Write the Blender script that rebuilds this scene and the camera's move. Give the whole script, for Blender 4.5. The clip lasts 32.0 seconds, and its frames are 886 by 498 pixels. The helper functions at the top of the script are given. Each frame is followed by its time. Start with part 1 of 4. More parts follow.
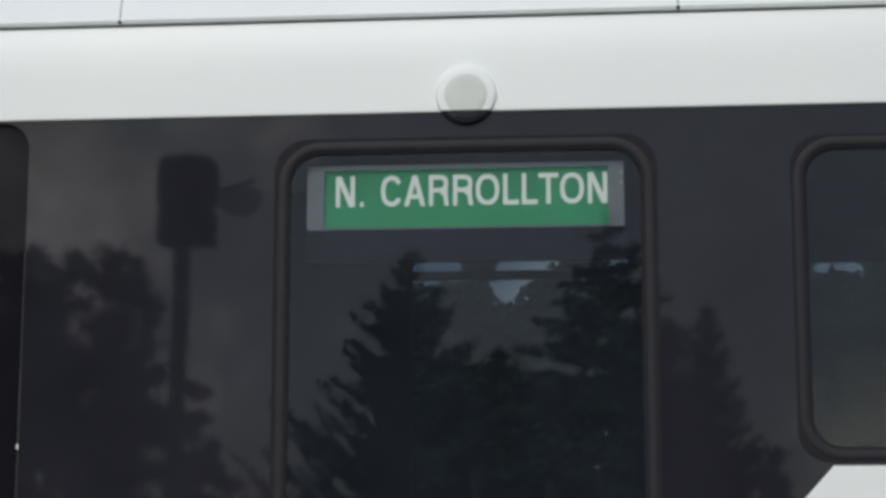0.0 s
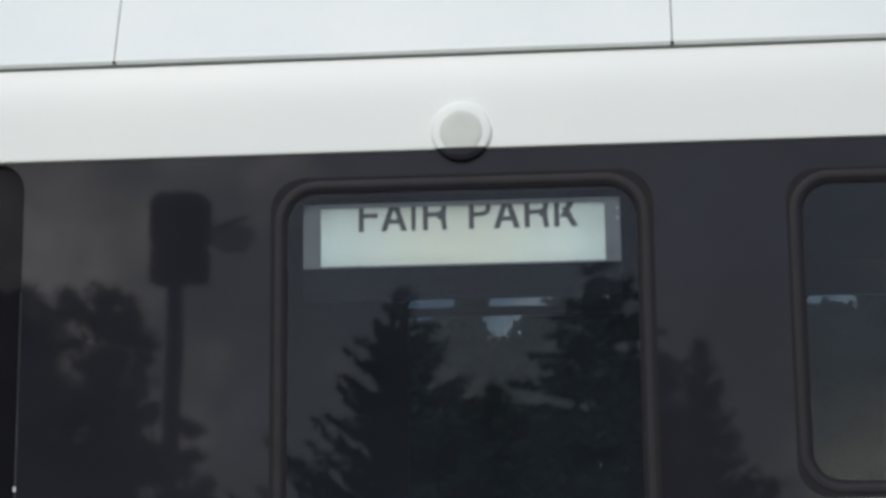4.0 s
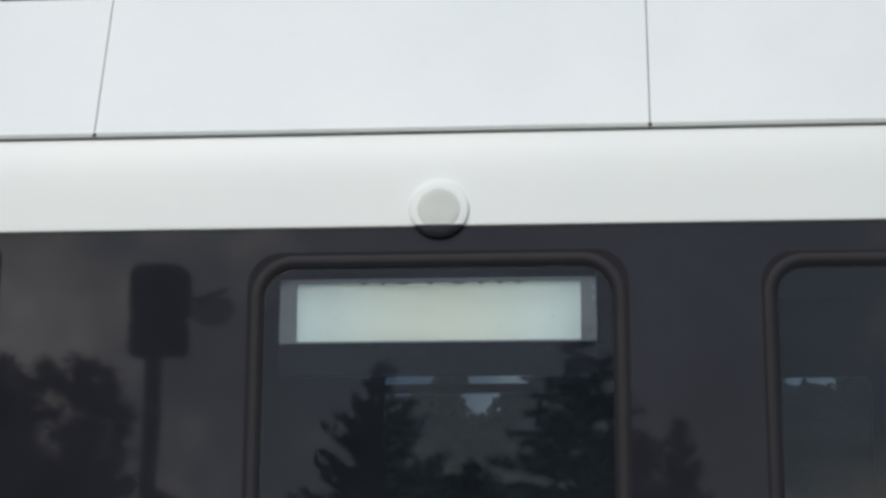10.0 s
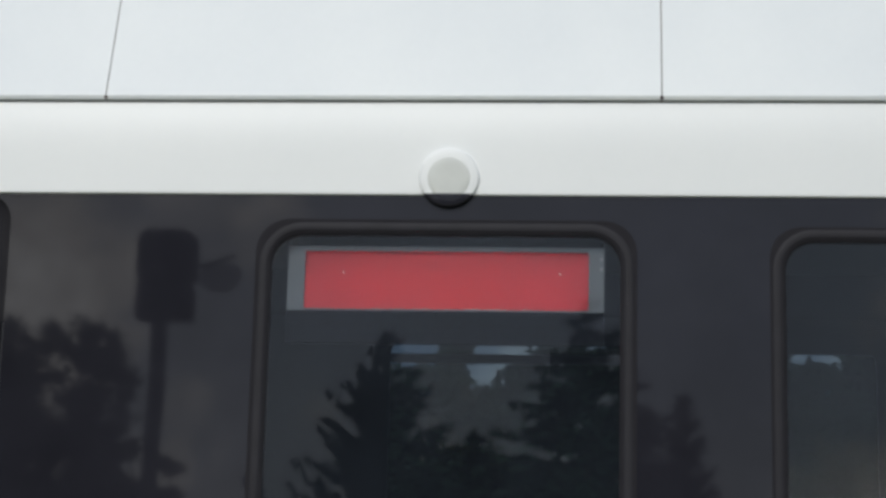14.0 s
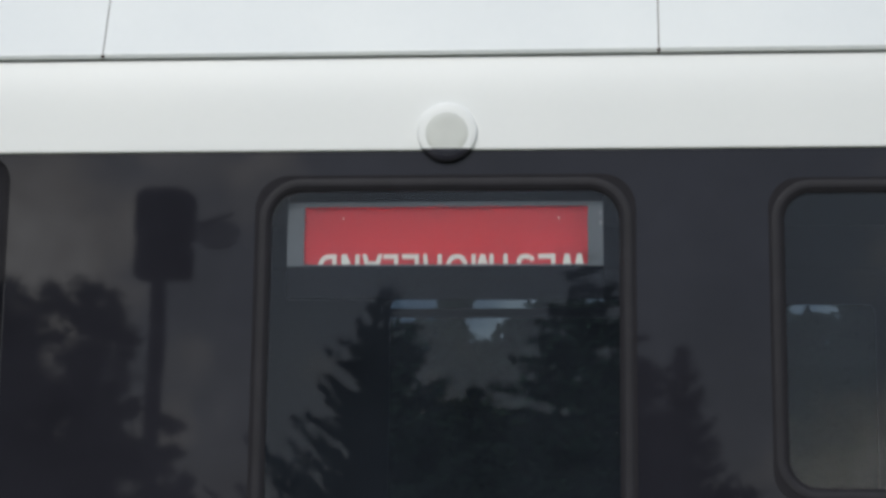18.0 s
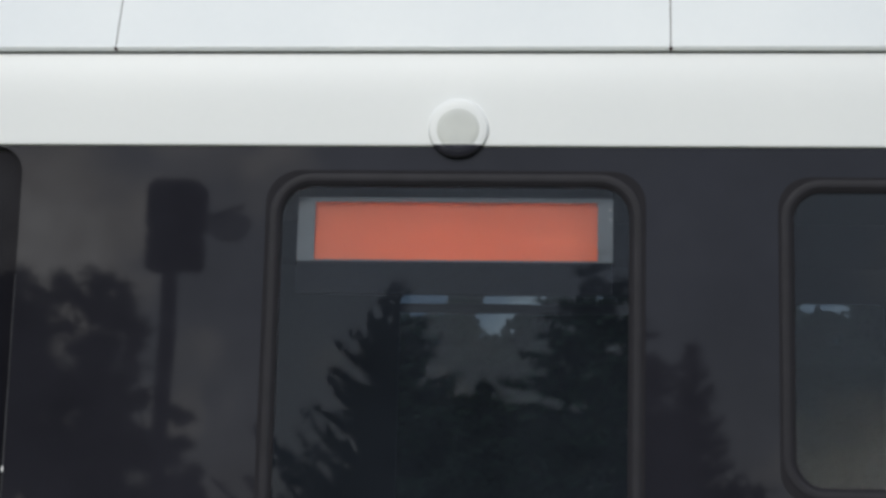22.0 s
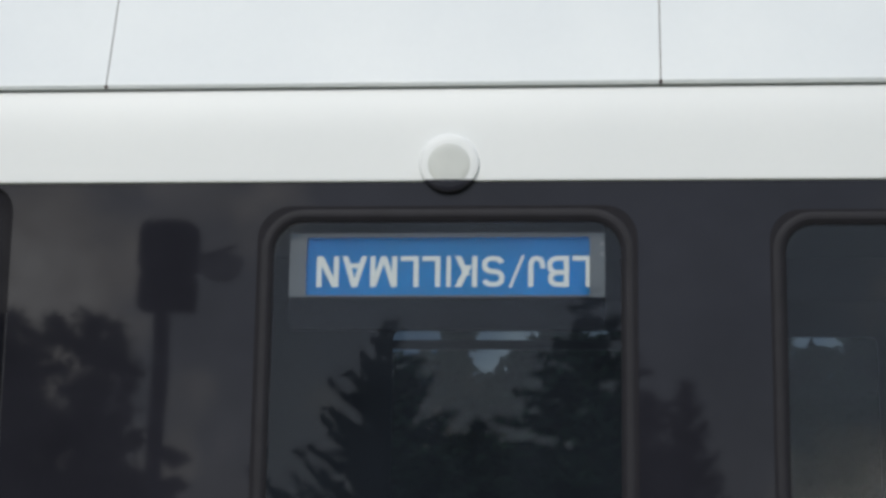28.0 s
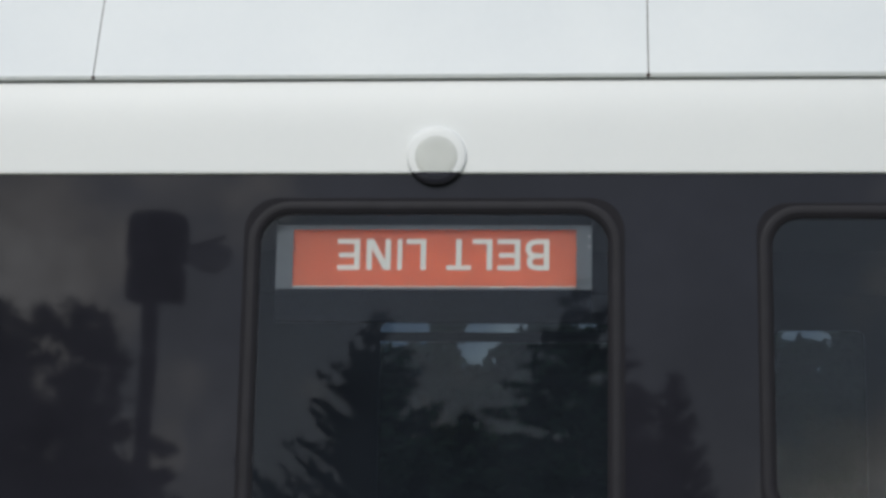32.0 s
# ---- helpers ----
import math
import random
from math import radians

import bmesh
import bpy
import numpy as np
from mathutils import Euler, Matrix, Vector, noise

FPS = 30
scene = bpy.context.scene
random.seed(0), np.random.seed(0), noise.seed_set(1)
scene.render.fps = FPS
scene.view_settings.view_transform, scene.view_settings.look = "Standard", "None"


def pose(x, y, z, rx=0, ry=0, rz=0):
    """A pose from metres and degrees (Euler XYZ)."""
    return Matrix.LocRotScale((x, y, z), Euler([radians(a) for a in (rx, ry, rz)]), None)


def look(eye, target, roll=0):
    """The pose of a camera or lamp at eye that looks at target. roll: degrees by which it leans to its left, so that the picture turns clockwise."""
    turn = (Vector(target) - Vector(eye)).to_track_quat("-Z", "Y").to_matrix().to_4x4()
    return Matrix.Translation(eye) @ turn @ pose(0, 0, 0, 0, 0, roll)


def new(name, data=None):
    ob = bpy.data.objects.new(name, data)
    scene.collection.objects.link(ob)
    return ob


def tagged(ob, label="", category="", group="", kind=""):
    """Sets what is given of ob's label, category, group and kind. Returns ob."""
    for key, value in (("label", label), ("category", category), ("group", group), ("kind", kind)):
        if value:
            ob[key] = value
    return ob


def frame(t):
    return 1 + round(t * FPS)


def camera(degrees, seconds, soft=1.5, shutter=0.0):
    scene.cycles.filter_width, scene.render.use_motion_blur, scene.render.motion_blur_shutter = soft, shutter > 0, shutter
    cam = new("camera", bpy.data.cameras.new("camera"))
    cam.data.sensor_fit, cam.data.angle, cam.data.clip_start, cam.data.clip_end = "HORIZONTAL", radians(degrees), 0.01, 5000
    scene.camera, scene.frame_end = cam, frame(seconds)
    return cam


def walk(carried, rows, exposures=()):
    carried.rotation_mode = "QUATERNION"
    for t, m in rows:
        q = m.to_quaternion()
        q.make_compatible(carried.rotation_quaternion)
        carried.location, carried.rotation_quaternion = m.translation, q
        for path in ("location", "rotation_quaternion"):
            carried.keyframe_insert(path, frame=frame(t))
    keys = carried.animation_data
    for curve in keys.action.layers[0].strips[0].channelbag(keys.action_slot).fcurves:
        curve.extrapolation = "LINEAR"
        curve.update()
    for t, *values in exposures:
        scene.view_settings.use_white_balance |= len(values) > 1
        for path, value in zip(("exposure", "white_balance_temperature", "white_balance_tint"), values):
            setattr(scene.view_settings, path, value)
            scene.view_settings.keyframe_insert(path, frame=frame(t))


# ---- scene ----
import functools
from mathutils import geometry

cam = camera(26.568, 32.0, soft=3.3, shutter=0.5)

# path rows
PATH = [
    (0, pose(0.4678, -5.5987, 1.5881, 99.669, -0.054, 5.379)),
    (0.2, pose(0.4619, -5.6007, 1.5859, 99.736, -0.125, 5.353)),
    (0.5, pose(0.4559, -5.6026, 1.5836, 99.909, -0.218, 5.014)),
    (0.7, pose(0.4559, -5.6020, 1.5846, 99.961, -0.249, 4.755)),
    (1, pose(0.4569, -5.6008, 1.5863, 100.226, -0.270, 4.356)),
    (1.2, pose(0.4601, -5.6023, 1.5856, 100.056, -0.281, 4.192)),
    (1.5, pose(0.4642, -5.6050, 1.5842, 100.001, -0.287, 3.994)),
    (1.8, pose(0.4638, -5.6031, 1.5871, 99.990, -0.211, 3.975)),
    (2, pose(0.4625, -5.6020, 1.5886, 100.246, -0.072, 4.075)),
    (2.2, pose(0.4591, -5.6033, 1.5886, 100.527, 0.216, 4.255)),
    (2.5, pose(0.4542, -5.6055, 1.5886, 100.672, 0.601, 4.636)),
    (4.5, pose(0.4493, -5.5934, 1.6009, 100.712, 0.609, 5.616)),
    (4.8, pose(0.4438, -5.5937, 1.6002, 100.630, 0.771, 6.091)),
    (5, pose(0.4412, -5.5944, 1.5990, 100.411, 0.910, 6.592)),
    (5.2, pose(0.4437, -5.5954, 1.5965, 100.233, 1.031, 6.988)),
    (5.5, pose(0.4518, -5.5972, 1.5936, 100.328, 1.144, 7.235)),
    (5.7, pose(0.4589, -5.5985, 1.5935, 100.699, 0.770, 7.081)),
    (6, pose(0.4667, -5.5999, 1.5939, 101.265, -0.134, 6.185)),
    (6.3, pose(0.4537, -5.5984, 1.5968, 101.546, -0.411, 5.470)),
    (6.5, pose(0.4402, -5.5976, 1.5980, 101.715, -0.445, 5.025)),
    (6.8, pose(0.4167, -5.6025, 1.5969, 101.465, -0.339, 4.719)),
    (7, pose(0.4083, -5.6063, 1.5958, 101.372, -0.281, 4.474)),
    (7.3, pose(0.4092, -5.6081, 1.5941, 101.058, -0.321, 4.053)),
    (7.5, pose(0.4123, -5.6083, 1.5935, 101.373, -0.373, 3.996)),
    (7.8, pose(0.4237, -5.6078, 1.6000, 102.203, -0.472, 4.304)),
    (8, pose(0.4313, -5.6068, 1.6052, 102.660, -0.553, 4.449)),
    (8.3, pose(0.4372, -5.6026, 1.6083, 102.843, -0.697, 4.420)),
    (8.5, pose(0.4399, -5.6009, 1.6089, 102.852, -0.801, 4.358)),
    (8.8, pose(0.4429, -5.6020, 1.6067, 102.727, -0.993, 4.227)),
    (9, pose(0.4448, -5.6030, 1.6056, 102.743, -1.060, 4.256)),
    (9.3, pose(0.4484, -5.6040, 1.6057, 102.811, -0.902, 4.305)),
    (9.5, pose(0.4522, -5.6047, 1.6057, 102.927, -0.722, 4.278)),
    (9.8, pose(0.4642, -5.6057, 1.6028, 102.973, -0.345, 4.342)),
    (10, pose(0.4689, -5.6062, 1.6005, 103.020, -0.204, 4.503)),
    (10.3, pose(0.4669, -5.6067, 1.5996, 102.616, -0.220, 4.852)),
    (10.5, pose(0.4658, -5.6068, 1.5996, 102.495, -0.375, 4.934)),
    (10.8, pose(0.4694, -5.6055, 1.6012, 102.663, -1.051, 4.731)),
    (11, pose(0.4713, -5.6043, 1.6020, 102.911, -1.514, 4.376)),
    (11.3, pose(0.4654, -5.6027, 1.5984, 103.006, -1.994, 3.811)),
    (11.5, pose(0.4622, -5.6022, 1.5964, 102.913, -2.126, 3.703)),
    (11.8, pose(0.4666, -5.6057, 1.5965, 102.915, -1.819, 3.783)),
    (12, pose(0.4689, -5.6075, 1.5965, 103.139, -1.515, 3.698)),
    (12.3, pose(0.4636, -5.6073, 1.5965, 103.474, -1.060, 3.227)),
    (12.5, pose(0.4608, -5.6067, 1.5965, 103.607, -0.904, 2.993)),
    (12.8, pose(0.4625, -5.6046, 1.5977, 103.339, -0.925, 2.954)),
    (13, pose(0.4641, -5.6034, 1.5983, 103.139, -1.046, 3.113)),
    (13.3, pose(0.4662, -5.6030, 1.5967, 102.698, -1.642, 3.799)),
    (13.5, pose(0.4668, -5.6030, 1.5953, 102.459, -1.893, 4.310)),
    (15.5, pose(0.4497, -5.6164, 1.5888, 101.990, 0.234, 4.202)),
    (15.8, pose(0.4613, -5.6176, 1.5885, 102.383, 0.461, 4.522)),
    (16, pose(0.4676, -5.6178, 1.5879, 102.194, 0.513, 4.611)),
    (16.3, pose(0.4564, -5.6179, 1.5844, 101.242, 0.327, 4.527)),
    (16.5, pose(0.4503, -5.6175, 1.5829, 100.532, 0.110, 4.254)),
    (16.8, pose(0.4520, -5.6147, 1.5829, 99.969, -0.301, 3.937)),
    (17, pose(0.4544, -5.6135, 1.5837, 100.124, -0.528, 3.934)),
    (17.3, pose(0.4609, -5.6156, 1.5883, 100.825, -0.608, 3.911)),
    (17.5, pose(0.4635, -5.6174, 1.5903, 101.108, -0.611, 4.106)),
    (17.8, pose(0.4609, -5.6186, 1.5895, 101.067, -0.606, 4.386)),
    (18, pose(0.4590, -5.6191, 1.5887, 100.785, -0.644, 4.531)),
    (18.3, pose(0.4587, -5.6197, 1.5874, 100.496, -0.885, 4.556)),
    (18.5, pose(0.4589, -5.6198, 1.5870, 100.526, -1.055, 4.436)),
    (18.8, pose(0.4596, -5.6190, 1.5914, 100.678, -1.219, 4.178)),
    (19, pose(0.4603, -5.6181, 1.5937, 100.751, -1.300, 4.170)),
    (19.3, pose(0.4616, -5.6167, 1.5919, 100.650, -1.379, 4.251)),
    (19.5, pose(0.4620, -5.6159, 1.5904, 100.639, -1.414, 4.323)),
    (19.8, pose(0.4579, -5.6150, 1.5897, 100.543, -1.455, 4.377)),
    (20, pose(0.4556, -5.6148, 1.5896, 100.492, -1.465, 4.335)),
    (20.3, pose(0.4614, -5.6164, 1.5903, 100.343, -1.409, 4.486)),
    (20.5, pose(0.4645, -5.6179, 1.5907, 100.290, -1.378, 4.589)),
    (20.8, pose(0.4580, -5.6194, 1.5905, 100.119, -1.461, 4.587)),
    (21, pose(0.4545, -5.6205, 1.5905, 100.073, -1.506, 4.421)),
    (21.3, pose(0.4638, -5.6225, 1.5933, 100.062, -1.370, 4.341)),
    (21.5, pose(0.4688, -5.6242, 1.5949, 100.280, -1.295, 4.517)),
    (21.8, pose(0.4670, -5.6279, 1.5935, 100.575, -1.343, 4.716)),
    (22, pose(0.4643, -5.6303, 1.5920, 100.601, -1.370, 4.744)),
    (22.3, pose(0.4567, -5.6326, 1.5896, 100.516, -1.290, 4.677)),
    (22.5, pose(0.4537, -5.6332, 1.5888, 100.463, -1.180, 4.631)),
    (22.8, pose(0.4632, -5.6307, 1.5905, 100.277, -0.882, 4.768)),
    (23, pose(0.4703, -5.6293, 1.5915, 100.292, -0.765, 4.839)),
    (23.3, pose(0.4713, -5.6299, 1.5915, 100.108, -0.804, 4.895)),
    (23.5, pose(0.4706, -5.6303, 1.5915, 100.003, -0.846, 4.896)),
    (23.8, pose(0.4682, -5.6293, 1.5911, 100.035, -0.927, 4.754)),
    (24, pose(0.4669, -5.6284, 1.5906, 100.214, -0.957, 4.726)),
    (24.3, pose(0.4688, -5.6272, 1.5884, 100.462, -0.765, 5.130)),
    (24.5, pose(0.4703, -5.6268, 1.5876, 100.319, -0.661, 5.382)),
    (24.8, pose(0.4704, -5.6289, 1.5885, 100.132, -0.928, 5.373)),
    (25, pose(0.4705, -5.6300, 1.5898, 100.329, -1.130, 5.095)),
    (25.3, pose(0.4723, -5.6262, 1.5927, 100.767, -1.183, 4.680)),
    (25.5, pose(0.4731, -5.6237, 1.5938, 101.057, -1.173, 4.559)),
    (27.5, pose(0.4639, -5.6228, 1.5778, 101.261, -0.967, 3.886)),
    (27.8, pose(0.4652, -5.6221, 1.5796, 101.609, -0.880, 4.268)),
    (28, pose(0.4665, -5.6210, 1.5810, 101.799, -0.825, 4.627)),
    (28.3, pose(0.4684, -5.6172, 1.5819, 101.853, -0.810, 4.932)),
    (28.5, pose(0.4696, -5.6157, 1.5821, 101.835, -0.802, 4.952)),
    (28.8, pose(0.4715, -5.6162, 1.5815, 101.646, -0.751, 4.784)),
    (29, pose(0.4721, -5.6165, 1.5810, 101.609, -0.718, 4.678)),
    (29.3, pose(0.4692, -5.6139, 1.5804, 101.514, -0.698, 4.506)),
    (29.5, pose(0.4675, -5.6125, 1.5802, 101.541, -0.695, 4.474)),
    (29.8, pose(0.4670, -5.6139, 1.5802, 101.508, -0.988, 4.374)),
    (30, pose(0.4677, -5.6152, 1.5804, 101.536, -1.146, 4.316)),
    (30.3, pose(0.4727, -5.6161, 1.5810, 101.528, -1.062, 4.277)),
    (30.5, pose(0.4763, -5.6168, 1.5817, 101.613, -0.971, 4.308)),
    (30.8, pose(0.4800, -5.6197, 1.5836, 101.842, -0.802, 4.193)),
    (31, pose(0.4811, -5.6208, 1.5844, 102.058, -0.739, 4.041)),
    (31.3, pose(0.4780, -5.6204, 1.5831, 102.219, -0.911, 4.009)),
    (31.5, pose(0.4757, -5.6198, 1.5824, 102.145, -1.005, 4.078)),
    (31.8, pose(0.4751, -5.6190, 1.5832, 101.793, -0.990, 4.180)),
    (32, pose(0.4750, -5.6184, 1.5840, 101.548, -0.975, 4.274)),
]
# end of path rows
# the clip's own small changes of exposure
STOPS = [(0, -0.02), (1, 0.06), (2, 0.03), (5, 0.05), (5.3, 0.0), (6, 0.02), (8, 0.07), (9, 0.02), (10, 0.03), (11, 0.07), (12, 0.06), (13, 0.03), (16, 0.01), (17, 0.10), (18, 0.01), (20, 0.03),
         (21, -0.01), (22, 0.03), (24, 0.03), (28, 0.03), (30, 0.0), (32, -0.03)]
walk(cam, PATH, STOPS)

# ---------------------------------------------------------------- light
SUN_EL, SUN_AZ = radians(33), radians(192)
world = bpy.data.worlds.new("sky")
scene.world = world
world.use_nodes = True
wn, wl = world.node_tree.nodes, world.node_tree.links
wn.clear()

sky = wn.new("ShaderNodeTexSky")
sky.sky_type = "NISHITA"
sky.sun_disc = False
sky.sun_elevation, sky.sun_rotation = SUN_EL, SUN_AZ
sky_dim = wn.new("ShaderNodeMix")
sky_dim.data_type, sky_dim.blend_type = "RGBA", "MULTIPLY"
sky_dim.inputs[0].default_value = 1.0
sky_dim.inputs[7].default_value = (0.1, 0.1, 0.1, 1)
wl.new(sky.outputs[0], sky_dim.inputs[6])
coord = wn.new("ShaderNodeTexCoord")
cloud = wn.new("ShaderNodeTexNoise")
cloud.inputs["Scale"].default_value = 5.5
cloud.inputs["Detail"].default_value = 5
cloud.inputs["Roughness"].default_value = 0.55
drift = wn.new("ShaderNodeMapping")
drift.inputs["Location"].default_value = (-17.6262, 7.4186, 10.5849)
wl.new(coord.outputs["Generated"], drift.inputs[0])
wl.new(drift.outputs[0], cloud.inputs["Vector"])
shade = wn.new("ShaderNodeValToRGB")
shade.color_ramp.elements[0].position, shade.color_ramp.elements[1].position = 0.36, 0.605
shade.color_ramp.elements[0].color = (0.34, 0.415, 0.56, 1)
shade.color_ramp.elements[1].color = (1.46, 1.41, 1.33, 1)
middle = shade.color_ramp.elements.new(0.53)
middle.color = (0.475, 0.555, 0.67, 1)
bright = shade.color_ramp.elements.new(0.66)
bright.color = (2.3, 2.3, 2.25, 1)
wl.new(cloud.outputs["Fac"], shade.inputs[0])
mix = wn.new("ShaderNodeMix")
mix.data_type = "RGBA"
mix.inputs[0].default_value = 0.80
wl.new(sky_dim.outputs[2], mix.inputs[6])
wl.new(shade.outputs[0], mix.inputs[7])
back = wn.new("ShaderNodeBackground")
back.inputs["Strength"].default_value = 0.95
wl.new(mix.outputs[2], back.inputs["Color"])
wout = wn.new("ShaderNodeOutputWorld")
wl.new(back.outputs[0], wout.inputs[0])

sun = new("sun", bpy.data.lights.new("sun", "SUN"))
sun.data.energy, sun.data.angle, sun.data.color = 1.73, radians(25), (1.0, 0.987, 0.945)
sun_way = Vector((math.sin(SUN_AZ) * math.cos(SUN_EL), math.cos(SUN_AZ) * math.cos(SUN_EL), math.sin(SUN_EL)))
sun.matrix_world = look(sun_way * 40, (0, 0, 0))


# ---------------------------------------------------------------- materials
def material(name):
    m = bpy.data.materials.new(name)
    m.use_nodes = True
    n = m.node_tree.nodes
    return m, n, m.node_tree.links, n["Principled BSDF"]


def surface(name, colour, rough, second=None, scale=6.0, fine=90.0, bump=0.02, metal=0.0, coat=0.0, spec=0.5, spread=0.06, detail=4, stretch=(1, 1, 1), per_object=0.0, through_light=0.0, wave=0.0):
    """A painted or natural surface: two scales of variation in colour and gloss, and fine relief."""
    m, n, l, p = material(name)
    tc = n.new("ShaderNodeTexCoord")
    mp = n.new("ShaderNodeMapping")
    mp.inputs["Scale"].default_value = stretch
    l.new(tc.outputs["Object"], mp.inputs[0])
    big = n.new("ShaderNodeTexNoise")
    big.inputs["Scale"].default_value, big.inputs["Detail"].default_value = scale, detail
    small = n.new("ShaderNodeTexNoise")
    small.inputs["Scale"].default_value, small.inputs["Detail"].default_value = fine, 3
    l.new(mp.outputs[0], big.inputs["Vector"]), l.new(mp.outputs[0], small.inputs["Vector"])
    ramp = n.new("ShaderNodeValToRGB")
    ramp.color_ramp.elements[0].position, ramp.color_ramp.elements[1].position = 0.35, 0.68
    other = second or tuple(c * (1 - spread * 2) for c in colour)
    ramp.color_ramp.elements[0].color, ramp.color_ramp.elements[1].color = (*other, 1), (*colour, 1)
    l.new(big.outputs["Fac"], ramp.inputs[0])
    mul = n.new("ShaderNodeMix")
    mul.data_type, mul.blend_type = "RGBA", "MULTIPLY"
    mul.inputs[0].default_value = 1.0
    tone = n.new("ShaderNodeMapRange")
    tone.inputs["To Min"].default_value, tone.inputs["To Max"].default_value = 1 - spread, 1 + spread
    l.new(small.outputs["Fac"], tone.inputs["Value"])
    l.new(ramp.outputs[0], mul.inputs[6]), l.new(tone.outputs[0], mul.inputs[7])
    last = mul.outputs[2]
    if per_object:
        info = n.new("ShaderNodeObjectInfo")
        vary = n.new("ShaderNodeMapRange")
        vary.inputs["To Min"].default_value, vary.inputs["To Max"].default_value = 1 - per_object, 1 + per_object
        again = n.new("ShaderNodeMix")
        again.data_type, again.blend_type = "RGBA", "MULTIPLY"
        again.inputs[0].default_value = 1.0
        l.new(info.outputs["Random"], vary.inputs["Value"]), l.new(last, again.inputs[6]), l.new(vary.outputs[0], again.inputs[7])
        last = again.outputs[2]
    l.new(last, p.inputs["Base Color"])
    gloss = n.new("ShaderNodeMapRange")
    gloss.inputs["To Min"].default_value, gloss.inputs["To Max"].default_value = rough - min(0.06, rough * 0.4), rough + min(0.06, rough * 0.4)
    l.new(small.outputs["Fac"], gloss.inputs["Value"]), l.new(gloss.outputs[0], p.inputs["Roughness"])
    p.inputs["Metallic"].default_value = metal
    p.inputs["Coat Weight"].default_value = coat
    p.inputs["Specular IOR Level"].default_value = spec
    if through_light:
        glow = n.new("ShaderNodeBsdfTranslucent")
        both = n.new("ShaderNodeMixShader")
        both.inputs[0].default_value = through_light
        l.new(last, glow.inputs["Color"]), l.new(p.outputs[0], both.inputs[1]), l.new(glow.outputs[0], both.inputs[2])
        l.new(both.outputs[0], n["Material Output"].inputs[0])
    if bump:
        b = n.new("ShaderNodeBump")
        b.inputs["Strength"].default_value, b.inputs["Distance"].default_value = bump, 0.01
        l.new(small.outputs["Fac"], b.inputs["Height"]), l.new(b.outputs[0], p.inputs["Normal"])
    if wave:
        swell = n.new("ShaderNodeTexNoise")
        swell.inputs["Scale"].default_value, swell.inputs["Detail"].default_value = 4.0, 2
        b = n.new("ShaderNodeBump")
        b.inputs["Strength"].default_value, b.inputs["Distance"].default_value = wave, 0.01
        l.new(tc.outputs["Object"], swell.inputs["Vector"]), l.new(swell.outputs["Fac"], b.inputs["Height"]), l.new(b.outputs[0], p.inputs["Normal"])
    return m


def glazing(name, tint, strength=1.0, veil=0.0):
    """A pane: clear or tinted see-through glass with a Fresnel reflection and a pale veil."""
    m, n, l, p = material(name)
    n.remove(p)
    see = n.new("ShaderNodeBsdfTransparent")
    see.inputs[0].default_value = (*tint, 1)
    shine = n.new("ShaderNodeBsdfGlossy")
    shine.inputs["Roughness"].default_value = 0.0
    tc = n.new("ShaderNodeTexCoord")
    wave = n.new("ShaderNodeTexNoise")
    wave.inputs["Scale"].default_value, wave.inputs["Detail"].default_value = 1.6, 1
    b = n.new("ShaderNodeBump")
    b.inputs["Strength"].default_value, b.inputs["Distance"].default_value = 0.03, 0.01
    l.new(tc.outputs["Object"], wave.inputs["Vector"]), l.new(wave.outputs["Fac"], b.inputs["Height"]), l.new(b.outputs[0], shine.inputs["Normal"])
    fr = n.new("ShaderNodeFresnel")
    fr.inputs["IOR"].default_value = 1.5
    k = n.new("ShaderNodeMath")
    k.operation = "MULTIPLY"
    k.inputs[1].default_value = strength
    l.new(fr.outputs[0], k.inputs[0])
    mx = n.new("ShaderNodeMixShader")
    l.new(k.outputs[0], mx.inputs[0]), l.new(see.outputs[0], mx.inputs[1]), l.new(shine.outputs[0], mx.inputs[2])
    # faint blue-grey diffuse veil, put in to lift the dark tones of the glass
    haze = n.new("ShaderNodeBsdfDiffuse")
    haze.inputs[0].default_value = (0.40, 0.48, 0.62, 1)
    mottle = n.new("ShaderNodeTexNoise")
    mottle.inputs["Scale"].default_value, mottle.inputs["Detail"].default_value = 3.0, 5
    l.new(tc.outputs["Object"], mottle.inputs["Vector"])
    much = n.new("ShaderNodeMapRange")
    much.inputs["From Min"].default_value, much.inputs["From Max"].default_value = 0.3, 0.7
    much.inputs["To Min"].default_value, much.inputs["To Max"].default_value = veil * 0.7, veil * 1.3
    l.new(mottle.outputs["Fac"], much.inputs["Value"])
    veiled = n.new("ShaderNodeMixShader")
    l.new(much.outputs[0], veiled.inputs[0]), l.new(mx.outputs[0], veiled.inputs[1]), l.new(haze.outputs[0], veiled.inputs[2])
    l.new(veiled.outputs[0], n["Material Output"].inputs[0])
    return m


